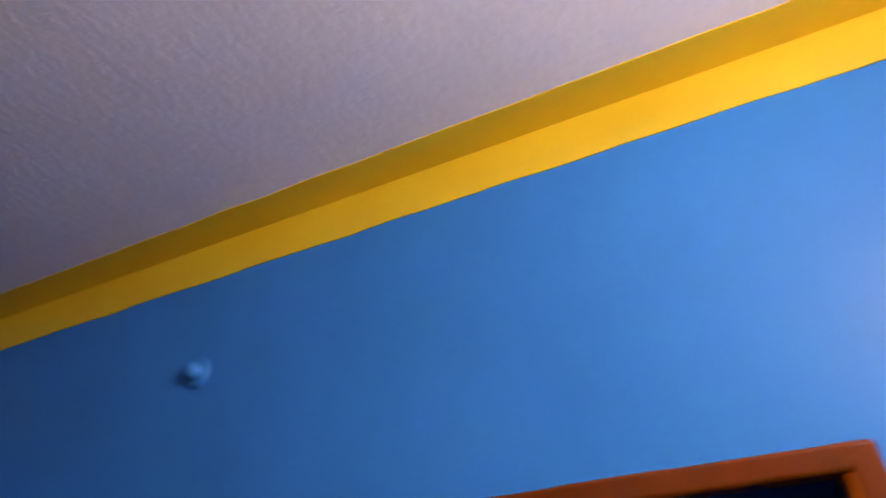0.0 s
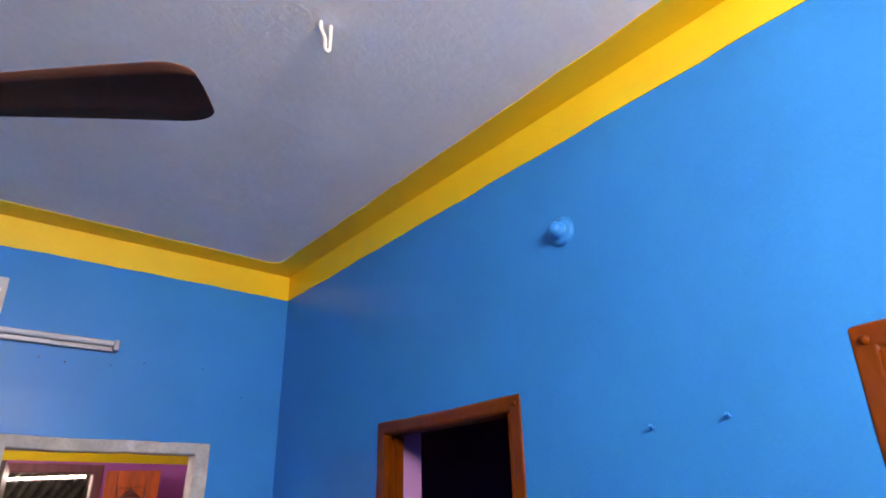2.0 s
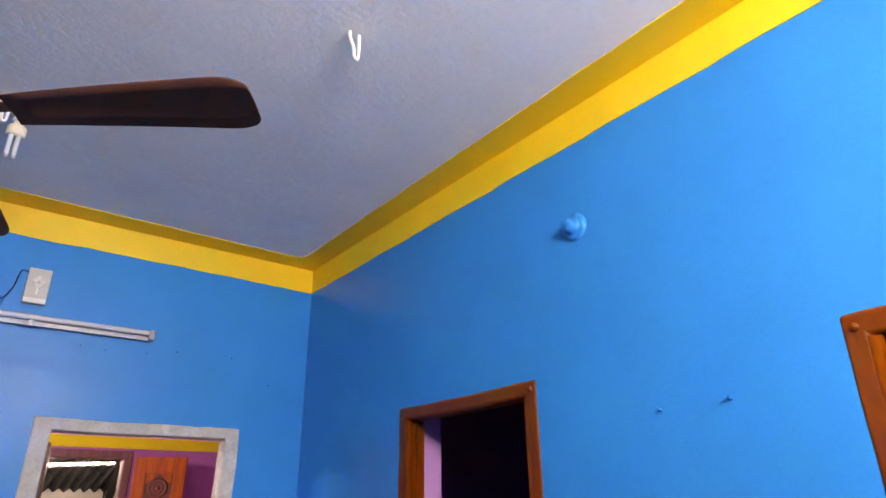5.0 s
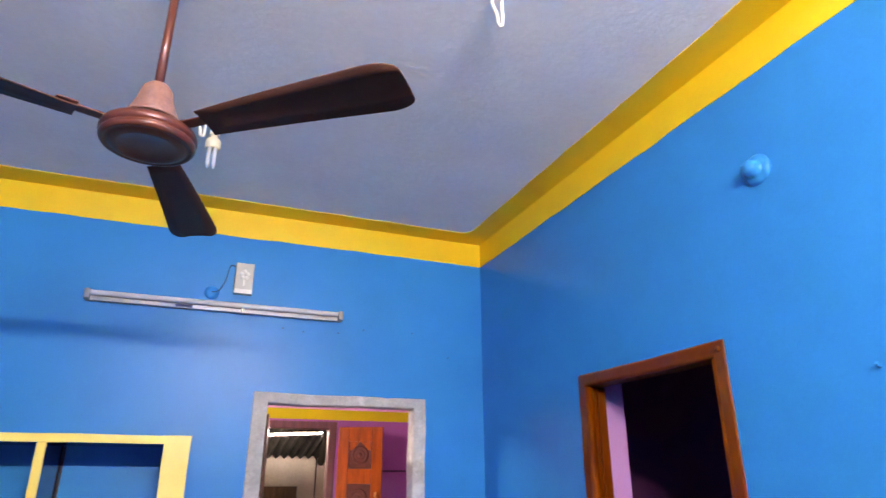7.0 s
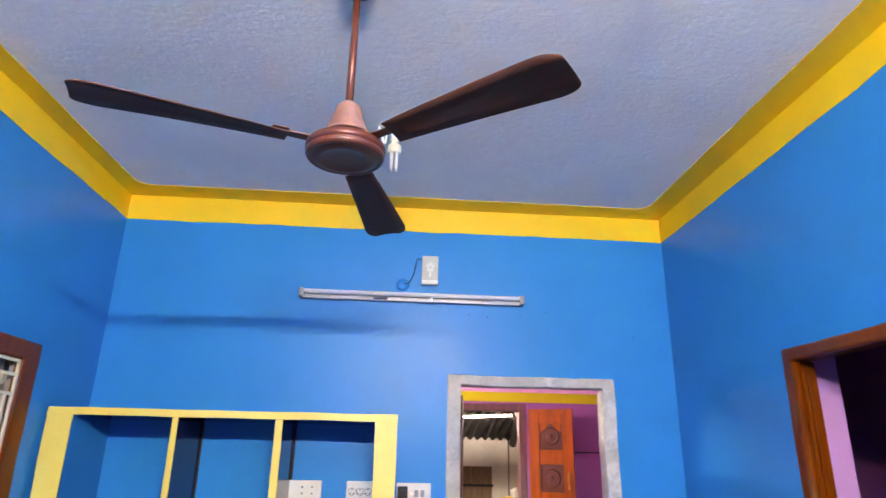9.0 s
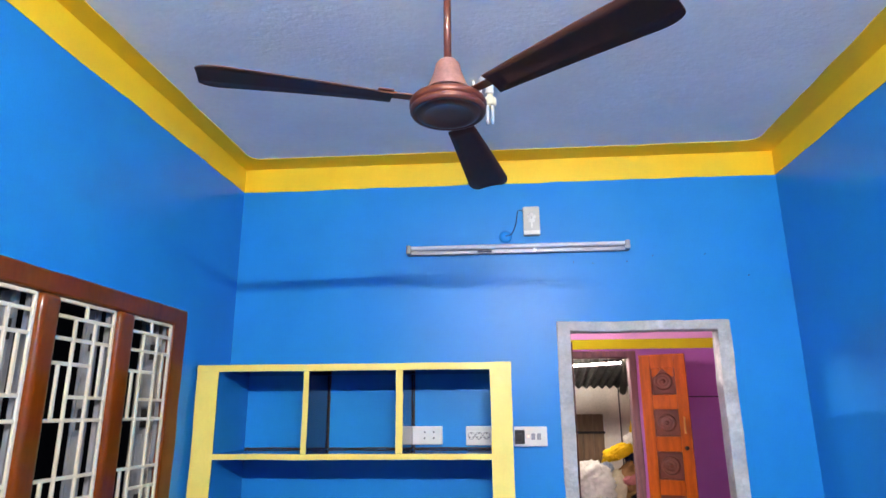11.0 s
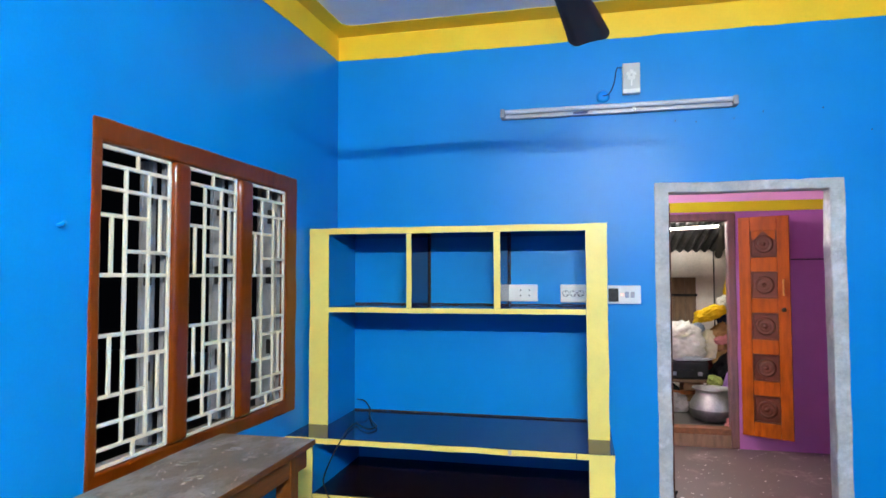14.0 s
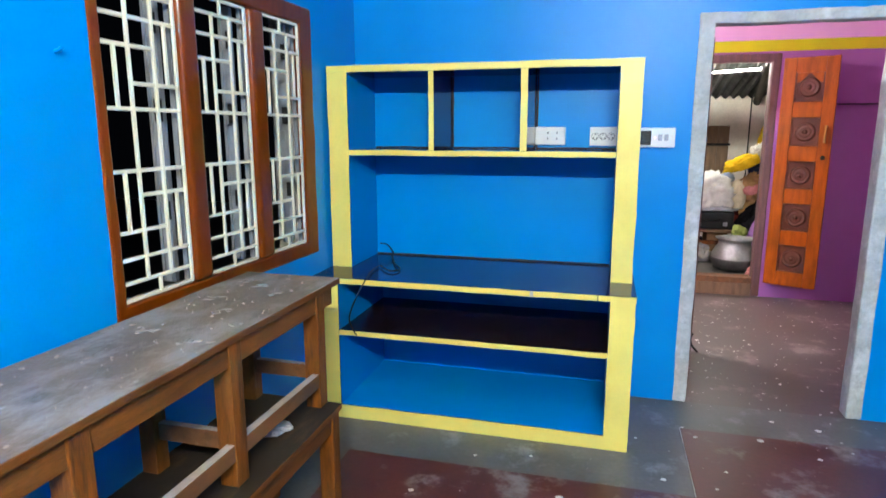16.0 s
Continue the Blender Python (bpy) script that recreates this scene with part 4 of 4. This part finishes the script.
# ---- dark lilac room and store room beyond the side wall ----
XD = W + T
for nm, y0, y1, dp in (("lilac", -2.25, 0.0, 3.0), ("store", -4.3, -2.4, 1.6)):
    # The lilac room's gloom is put into its walls by the darker purple.
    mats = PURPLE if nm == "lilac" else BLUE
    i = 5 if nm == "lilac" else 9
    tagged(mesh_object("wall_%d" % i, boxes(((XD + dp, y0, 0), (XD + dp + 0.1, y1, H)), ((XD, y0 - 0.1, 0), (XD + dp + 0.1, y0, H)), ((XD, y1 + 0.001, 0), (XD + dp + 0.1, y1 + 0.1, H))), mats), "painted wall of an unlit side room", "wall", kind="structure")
    tagged(mesh_object("floor_%d" % i, box((W + 0.0, y0, -0.1), (XD + dp, y1, -0.001)), FLOOR_GREY), "grey cement floor of a side room", "floor", kind="structure")
    tagged(mesh_object("ceiling_%d" % i, box((XD, y0, H), (XD + dp, y1, H + 0.1)), WHITEWASH), "plaster ceiling of a side room", "ceiling", kind="structure")

batten = bmesh.new()
add_box(batten, (0, -0.028, 0), (1.6, 0.028, 0.05), 0.005)
tagged(mesh_object("trim_batten", batten, CREAM), "cream painted wooden batten across the store room", "batten", kind="structure").matrix_basis = pose(XD - 0.09, -3.165, 1.918, 0, 0, -3.5)
cup = thing("cupboard", "brown wooden cupboard in the dark store room", "cupboard")
part("body", box((3.4, -3.09, 0.0), (3.88, -2.58, 1.62), 0.006), OLD_WOOD, cup)
for y in (-3.085, -2.832):
    part("door", box((3.382, y, 0.08), (3.399, y + 0.25, 1.58), 0.004), TEAK_DARK, cup)
    part("knob", lathe([(0, 0.02), (0.012, 0.016), (0.006, 0)], 10, pose(3.382, y + 0.2, 0.95, 0, -90, 0)), CHROME, cup)
bun = tagged(mesh_object("cloth_bag", heap((0.18, 0.2, 0.195), 5.0, 0.1), GREY_CLOTH), "stuffed grey cloth bag on top of the cupboard", "bag")
bun.location = (3.58, -2.87, 1.622)
leafq = thing("door_leaf", "dark brown wooden door leaf standing open", "door")
part("panel", box((0.0, 0.0, 0.02), (0.035, 0.42, 1.97), 0.004), TEAK_DARK, leafq)
part("bolt", box((-0.012, 0.1, 1.2), (0.0, 0.125, 1.42), 0.003), IRON, leafq)
leafq.matrix_basis = pose(XD + 0.018, DQ[1] - 0.03, 0, 0, 0, 4)

# ---- purple room beyond the grey doorway ----
tagged(mesh_object("floor_2", box((0.3, 0.0005, -0.1), (4.3, Y2, -0.0005)), FLOOR_ROOM2), "mauve cement floor spattered with paint", "floor", kind="structure")
tagged(mesh_object("ceiling_2", box((0.3, 0.2, H), (4.3, Y2, H + 0.1)), WHITEWASH), "plaster ceiling of the purple room", "ceiling", kind="structure")
# Two walls out of view, pink so that they bounce more light into the room.
wall("wall_2", "x", 0.3, 0.2, (0.2, Y2), (0, H), [], [PINK], lambda n, c: 0, "unseen wall painted pink to bounce light")
wall("wall_3", "x", 4.3, 4.4, (0.2, Y2), (0, H), [], [PINK], lambda n, c: 0, "unseen wall painted pink to bounce light")
O2 = (1.846, 2.796, 2.105)              # outer edges and top of the second doorway's frame
SILL = 0.168


wall("wall_4", "y", Y2, Y2 + 0.15, (0.2, 4.4), (0, 2.118), [(O2[0] + E, O2[1] - E, -1, O2[2] - E)], [PURPLE, PINK, SHED_WALL], lambda n, c: 2 if n.y > 0.5 else 0, "purple painted wall with an inner doorway")
wall("wall_10", "y", Y2, Y2 + 0.15, (0.2, 4.4), (2.21, H), [], [PINK], lambda n, c: 0, "unseen wall painted pink to bounce light above the band")
tagged(mesh_object("trim_room2_band", box((0.3, Y2 - 0.003, 2.119), (4.3, Y2 + 0.15, 2.209)), OLIVE), "mustard painted band on the purple wall", "painted band", kind="structure")
f2 = door_frame("door_4", "y", Y2, O2[:2], O2[2], 0.072, 0.1, PURPLE_WOOD, "brown wooden inner doorway frame with a raised sill", 1)
part("sill", boxes(((O2[0] + 0.073, Y2 - 0.01, 0.0), (O2[1] - 0.073, Y2 + 0.15, 0.112)), bevel=0.004), OLD_WOOD, f2)
part("sill_top", boxes(((O2[0] + 0.073, Y2 - 0.005, 0.113), (O2[1] - 0.073, Y2 + 0.12, SILL)), bevel=0.004), WOOD_RAIL, f2)


def carved_leaf(width, z0, z1):
    """A narrow door leaf in the xz plane from x = 0, its carved face at y = 0 looking to -y."""
    root = thing("carved_door", "varnished teak door leaf with five carved panels, open", "door")
    h = z1 - z0
    st, th = width * 0.235, 0.036
    part("stile", box((0, 0, z0), (st, th, z1), 0.003), TEAK, root)
    part("stile", box((width - st, 0, z0), (width, th, z1), 0.003), TEAK, root)
    n, ph = 5, 0.122 * h
    rail = (h - ph * n) / (n + 1)
    for k in range(n + 1):
        za = z0 + k * (ph + rail)
        part("rail", box((st + 0.001, 0.001, za), (width - st - 0.001, th - 0.001, za + rail), 0.003), TEAK, root)
    cx, pw = width / 2, width - 2 * st
    for k in range(n):
        za = z0 + rail + k * (ph + rail)
        cz = za + ph / 2
        bm = box((st + 0.0005, 0.013, za + 0.0005), (width - st - 0.0005, th - 0.008, za + ph - 0.0005))
        p = part("panel", bm, TEAK_DARK, root, "dark carved panel")
        fr_ = bmesh.new()
        e = 0.012
        for lo, hi in (((st, za), (st + e, za + ph)), ((width - st - e, za), (width - st, za + ph)), ((st + e, za), (width - st - e, za + e)), ((st + e, za + ph - e), (width - st - e, za + ph)))[:3 if k == n - 1 else 4]:
            add_box(fr_, (lo[0] + 0.0006, 0.003, lo[1] + 0.0006), (hi[0] - 0.0006, 0.0125, hi[1] - 0.0006), 0.002, None, 1)
        part("moulding", fr_, TEAK_DARK, p)
        R = min(pw, ph) * 0.37
        prof = [(0, 0.018), (R * 0.12, 0.017), (R * 0.22, 0.009), (R * 0.34, 0.006), (R * 0.46, 0.014), (R * 0.58, 0.006), (R * 0.7, 0.005), (R * 0.82, 0.013), (R * 0.93, 0.009), (R, 0)]
        part("rosette", lathe(prof, 28, pose(cx, 0.0132, cz, 90, 0, 0)), TEAK_DARK, p, "turned ring carving")
        if k == n - 1:
            arch = bmesh.new()
            vs, ws = [], []
            for q in range(17):
                u = q / 16
                x = st + e + u * (pw - 2 * e)
                zz = za + ph - 0.004 - 0.075 * (0.5 + 0.5 * math.cos(2 * math.pi * u)) ** 0.7
                vs.append((x, zz))
            top_z = za + ph - 0.0008
            for (xa, za_), (xb, zb_) in zip(vs, vs[1:]):
                f = [arch.verts.new(c) for c in ((xa, 0.004, za_), (xb, 0.004, zb_), (xb, 0.004, top_z), (xa, 0.004, top_z))]
                g = [arch.verts.new((v.co.x, 0.0128, v.co.z)) for v in f]
                arch.faces.new(f), arch.faces.new(g[::-1])
                for i in range(4):
                    arch.faces.new((f[i], g[i], g[(i + 1) % 4], f[(i + 1) % 4]))
            bmesh.ops.remove_doubles(arch, verts=arch.verts, dist=1e-5)
            bmesh.ops.recalc_face_normals(arch, faces=arch.faces)
            part("arch", arch, TEAK, p)
    hz = z0 + 0.64 * h
    part("handle", boxes(((width - 0.055, -0.03, hz), (width - 0.04, -0.02, hz + 0.14)), ((width - 0.055, -0.021, hz), (width - 0.04, 0, hz + 0.015)), ((width - 0.055, -0.021, hz + 0.125), (width - 0.04, 0, hz + 0.14)), bevel=0.003), BRASS, root, "brass pull handle")
    part("knob", lathe([(0, 0.03), (0.014, 0.026), (0.016, 0.016), (0.008, 0.006), (0.018, 0.0)], 16, pose(width - 0.05, 0, hz - 0.12, 90, 0, 0)), IRON, root, "dark round lock")
    return root


leaf = carved_leaf(0.4, 0.14, 2.055)
leaf.matrix_basis = pose(2.806, Y2 - 0.05, 0, 0, 0, -25)
part("ledge", box((3.24, Y2 - 0.014, 1.676), (3.56, Y2 - 0.001, 1.686), 0.002), IRON, thing("wall_rail", "thin dark rail fixed on the purple wall", "wall rail"))
dl = thing("door_leaf", "plain brown door leaf folded back behind the doorway", "door")
part("panel", box((-0.018, 0.0, 0.012), (0.018, 0.63, 1.95), 0.004), TEAK_DARK, dl)
for z in (0.3, 1.6):
    part("hinge", box((-0.021, -0.006, z), (-0.0185, 0.05, z + 0.09), 0.001), IRON, dl)
dl.matrix_basis = pose(1.922, 0.23, 0, 0, 0, -7)
# Stand-in for an unidentified small black shape; its form is made up.
stop = tagged(mesh_object("door_stay", tube_mesh([(2.07, 0.84, 0.004), (2.055, 0.835, 0.02), (2.03, 0.85, 0.05), (2.02, 0.84, 0.1), (2.035, 0.845, 0.13)], 0.008, 8), IRON), "small black bent bar on the floor by the door", "door stay")
side = tube_fixture(TUBE_ON_SIDE, "lit tube light high in the purple room")
side.matrix_basis = pose(0.302, 1.25, 2.5, 0, 0, 90)

# ---- shed beyond the inner doorway ----
XS0, XS1 = 0.9, 4.3
FS = 0.1
tagged(mesh_object("floor_3", box((XS0, Y2 + 0.1505, -0.1), (XS1, Y3, FS)), FLOOR_GREY), "rough cement floor of the shed", "floor", kind="structure")
tagged(mesh_object("wall_6", box((XS0, Y3, -0.1), (XS1, Y3 + 0.1, 2.7)), SHED_WALL), "patchy cream limewashed shed wall", "wall", kind="structure")
tagged(mesh_object("wall_7", box((XS0 - 0.1, Y2 + 0.151, -0.1), (XS0, Y3 + 0.1, 2.7)), SHED_WALL), "cream limewashed shed wall", "wall", kind="structure")
tagged(mesh_object("wall_8", box((XS1, Y2 + 0.151, -0.1), (XS1 + 0.1, Y3 + 0.1, 2.7)), SHED_WALL), "cream limewashed shed wall", "wall", kind="structure")
roof_z = lambda y: 1.86 + 0.24 * (Y3 - y)
roof = bmesh.new()
cols = 260
rows = []
for y in (Y2 + 0.13, 3.3, 4.1, Y3 + 0.1):
    rows.append([roof.verts.new((XS0 - 0.1 + (XS1 - XS0 + 0.2) * k / cols, y, roof_z(y) + 0.02 * math.sin(2 * math.pi * (XS1 - XS0 + 0.2) * k / cols / 0.1))) for k in range(cols + 1)])
for a, b in zip(rows, rows[1:]):
    for k in range(cols):
        roof.faces.new((a[k], a[k + 1], b[k + 1], b[k])).smooth = True
geo = bmesh.ops.solidify(roof, geom=roof.faces[:], thickness=0.008)
tagged(mesh_object("ceiling_3", roof, ASBESTOS), "corrugated grey cement sheet roof of the shed", "roof", kind="structure")
tagged(mesh_object("roof_beam", box((XS0, 3.315, roof_z(3.35) - 0.13), (XS1, 3.385, roof_z(3.35) - 0.05), 0.006), DARK_BEAM), "dark wooden roof beam", "beam", "roof beams")
rafter = tagged(mesh_object("roof_beam", tube_mesh([(3.14, Y3 + 0.02, roof_z(Y3) - 0.06), (2.82, Y2 + 0.14, roof_z(Y2) - 0.12)], 0.045, 8), DARK_BEAM), "round dark wooden rafter", "beam", "roof beams")
shed_lamp = tube_fixture(TUBE_ON_SHED, "lit slim tube light hung under the shed roof", "", 0.005)
shed_lamp.matrix_basis = pose(2.285, 3.72, 2.035, 0, -3, 0)

hatch = thing("wooden_hatch", "closed brown wooden hatch in the shed wall", "hatch")
for k in range(3):
    part("board", box((2.46 + 0.133 * k, Y3 - 0.03, 0.75), (2.46 + 0.133 * k + 0.13, Y3 - 0.001, 1.52), 0.003), OLD_WOOD, hatch)
part("bar", box((2.44, Y3 - 0.05, 1.28), (2.87, Y3 - 0.031, 1.31), 0.003), IRON, hatch, "dark iron cross bar")
tagged(mesh_object("pipe", tube_mesh([(3.077, Y3 - 0.015, FS), (3.077, Y3 - 0.015, 1.85)], 0.008, 8), IRON), "thin dark pipe on the shed wall", "pipe")
tagged(mesh_object("yellow_bag", heap((0.09, 0.04, 0.16), 8.0, 0.2), YELLOW_CLOTH), "yellow bag hanging on the shed wall", "bag").location = (3.27, Y3 - 0.06, 1.24)
tagged(mesh_object("wall_socket", box((3.28, Y3 - 0.03, 1.5), (3.33, Y3 - 0.001, 1.62), 0.004), BLACK), "small black socket on the shed wall", "socket")


def table(x0, x1, y0, y1, z):
    root = thing("table", "rough brown wooden table heaped with household things", "table")
    part("tabletop", box((x0, y0, z - 0.03), (x1, y1, z), 0.004), OLD_WOOD, root)
    for x in (x0 + 0.02, x1 - 0.07):
        for y in (y0 + 0.02, y1 - 0.07):
            part("leg", box((x, y, FS), (x + 0.05, y + 0.05, z - 0.031), 0.003), OLD_WOOD, root)
    part("rail", box((x0 + 0.071, y0 + 0.03, 0.28), (x1 - 0.071, y0 + 0.055, 0.32), 0.003), WOOD_LEG, root)
    return root


TZ = 0.44
table(1.75, 2.79, 3.5, 4.1, TZ)
trunk = thing("suitcase", "black hard suitcase lying on the table", "suitcase")
part("shell", box((2.1, 3.52, TZ + 0.001), (2.735, 3.9, TZ + 0.19), 0.025, None, 3), BLACK, trunk)
part("handle", tube_mesh([(2.445, 3.515, TZ + 0.1), (2.445, 3.49, TZ + 0.1), (2.565, 3.49, TZ + 0.1), (2.565, 3.515, TZ + 0.1)], 0.008, 8), BLACK, trunk)
for x in (2.365, 2.625):
    part("latch", box((x, 3.512, TZ + 0.04), (x + 0.045, 3.519, TZ + 0.08), 0.002), CHROME, trunk)


def soft(name, size, seed, mat, at, label, category, crumple=0.22, turn=(0, 0, 0), folds=3.0):
    ob = tagged(mesh_object(name, heap(size, seed, crumple, folds), mat), label, category)
    ob.matrix_basis = pose(*at, *turn)
    return ob


soft("bed_sheet", (0.3, 0.2, 0.22), 1.0, WHITE_CLOTH, (2.410, 3.74, TZ + 0.2), "crumpled white bed sheet bundled on the suitcase", "bed sheet", 0.32, (0, 0, 0), 4.5)
soft("plastic_wrap", (0.17, 0.1, 0.022), 2.0, GLASS_OFF, (2.565, 3.6, TZ + 0.196), "crumpled clear plastic on the suitcase", "plastic", 0.5, (0, 0, 0), 6.0)
soft("grain_sack", (0.2, 0.24, 0.37), 4.0, BLACK_CLOTH, (2.960, 3.78, FS + 0.001), "tall black sack of clothes on the shed floor", "sack", 0.22, (0, 8, 0))
soft("grain_sack", (0.26, 0.2, 0.42), 14.0, TAN_CLOTH, (3.150, 4.2, FS + 0.001), "brown sack standing behind the black sack", "sack", 0.2)
soft("saree", (0.12, 0.1, 0.12), 16.0, MAROON_CLOTH, (2.730, 3.95, 0.441), "dark red cloth between the sheet and the sacks", "cloth", 0.3)
soft("cloth_bag", (0.085, 0.08, 0.17), 6.0, CREAM_CLOTH, (2.770, 3.73, 0.65), "cream cloth bag hanging over the suitcase", "bag", 0.2, (0, 6, 0), 2.2)
soft("folded_shirt", (0.07, 0.07, 0.06), 17.0, SKY_CLOTH, (2.680, 3.82, 0.92), "pale blue shirt beside the cream bag", "shirt", 0.3)
soft("blanket", (0.15, 0.14, 0.15), 7.0, TAN_CLOTH, (3.000, 3.8, 0.76), "brown blanket piled on the sacks", "blanket", 0.35, (0, -25, 0), 4.0)
soft("trousers", (0.12, 0.12, 0.1), 11.0, NAVY_CLOTH, (3.030, 3.86, 0.95), "dark blue trousers piled high", "trousers", 0.3)
soft("carrier_bag", (0.17, 0.1, 0.075), 9.0, YELLOW_CLOTH, (2.845, 3.78, 1.070), "bright yellow carrier bag on the pile", "bag", 0.5, (0, -26, 0), 4.0)
soft("carrier_bag", (0.085, 0.09, 0.11), 10.0, WHITE_CLOTH, (3.010, 3.84, 1.140), "white plastic carrier bag topping the pile", "bag", 0.45, (0, -10, 0), 4.0)
soft("shawl", (0.11, 0.12, 0.27), 12.0, MAUVE_CLOTH, (2.900, 3.42, FS + 0.07), "mauve shawl hanging over the black sack", "shawl", 0.25, (0, 14, 0))
soft("grain_sack", (0.22, 0.16, 0.13), 21.0, BLACK_CLOTH, (2.3, 3.86, FS + 0.001), "black sack pushed under the table", "sack", 0.25)
soft("grain_sack", (0.13, 0.12, 0.1), 22.0, GREY_CLOTH, (2.4, 3.56, FS + 0.001), "small grey sack under the table edge", "sack", 0.3)
carton = thing("carton", "brown cardboard carton under the table", "carton")
part("body", box((2.5, 3.66, FS + 0.001), (2.7, 3.95, 0.39), 0.004), CARDBOARD, carton)
for q in (0, 1):
    part("flap", box((2.502, 3.662 + 0.145 * q, 0.391), (2.698, 3.803 + 0.145 * q, 0.394), 0.001), CARDBOARD, carton)
soft("blouse", (0.09, 0.08, 0.07), 23.0, PINK_CLOTH, (2.930, 3.7, 0.81), "dusty pink blouse tucked in the pile", "blouse", 0.35, (0, -15, 0), 4.0)
soft("rag", (0.07, 0.08, 0.065), 13.0, GREEN_CLOTH, (2.770, 3.42, 0.39), "pale green rag behind the cooking pot", "rag", 0.3)
soft("rag", (0.1, 0.08, 0.05), 15.0, PINK_CLOTH, (2.850, 2.83, FS + 0.001), "pink rag beside the cooking pot", "rag", 0.4)


def cooking_pot(x, y, z):
    root = thing("cooking_pot", "large beaten aluminium cooking pot, its lower half shaded darker", "cooking pot", at=(x, y, z))
    prof = [(0, 0.0), (0.12, 0.004), (0.175, 0.03), (0.207, 0.08), (0.212, 0.13), (0.205, 0.165), (0.175, 0.225), (0.15, 0.255), (0.146, 0.285), (0.15, 0.3), (0.178, 0.318), (0.18, 0.326), (0.17, 0.325), (0.14, 0.3), (0.138, 0.26), (0.16, 0.22), (0.195, 0.14), (0.19, 0.08), (0.11, 0.012), (0, 0.012)]
    # Light comes from above; the lower half's shade is put into a darker metal.
    part("body", lathe(prof, 48, slots=[1, 1, 1, 1] + [0] * 15), [ALUMINIUM, DARK_ALUMINIUM], root)
    return root


cooking_pot(2.68, 3.12, FS + 0.001)
basin = thing("basin", "dark metal basin pushed under the table", "basin", at=(2.2, 3.7, FS + 0.001))
part("body", lathe([(0, 0), (0.12, 0.002), (0.2, 0.11), (0.215, 0.115), (0.2, 0.118), (0.115, 0.012), (0, 0.012)], 36), DARK_ALUMINIUM, basin)
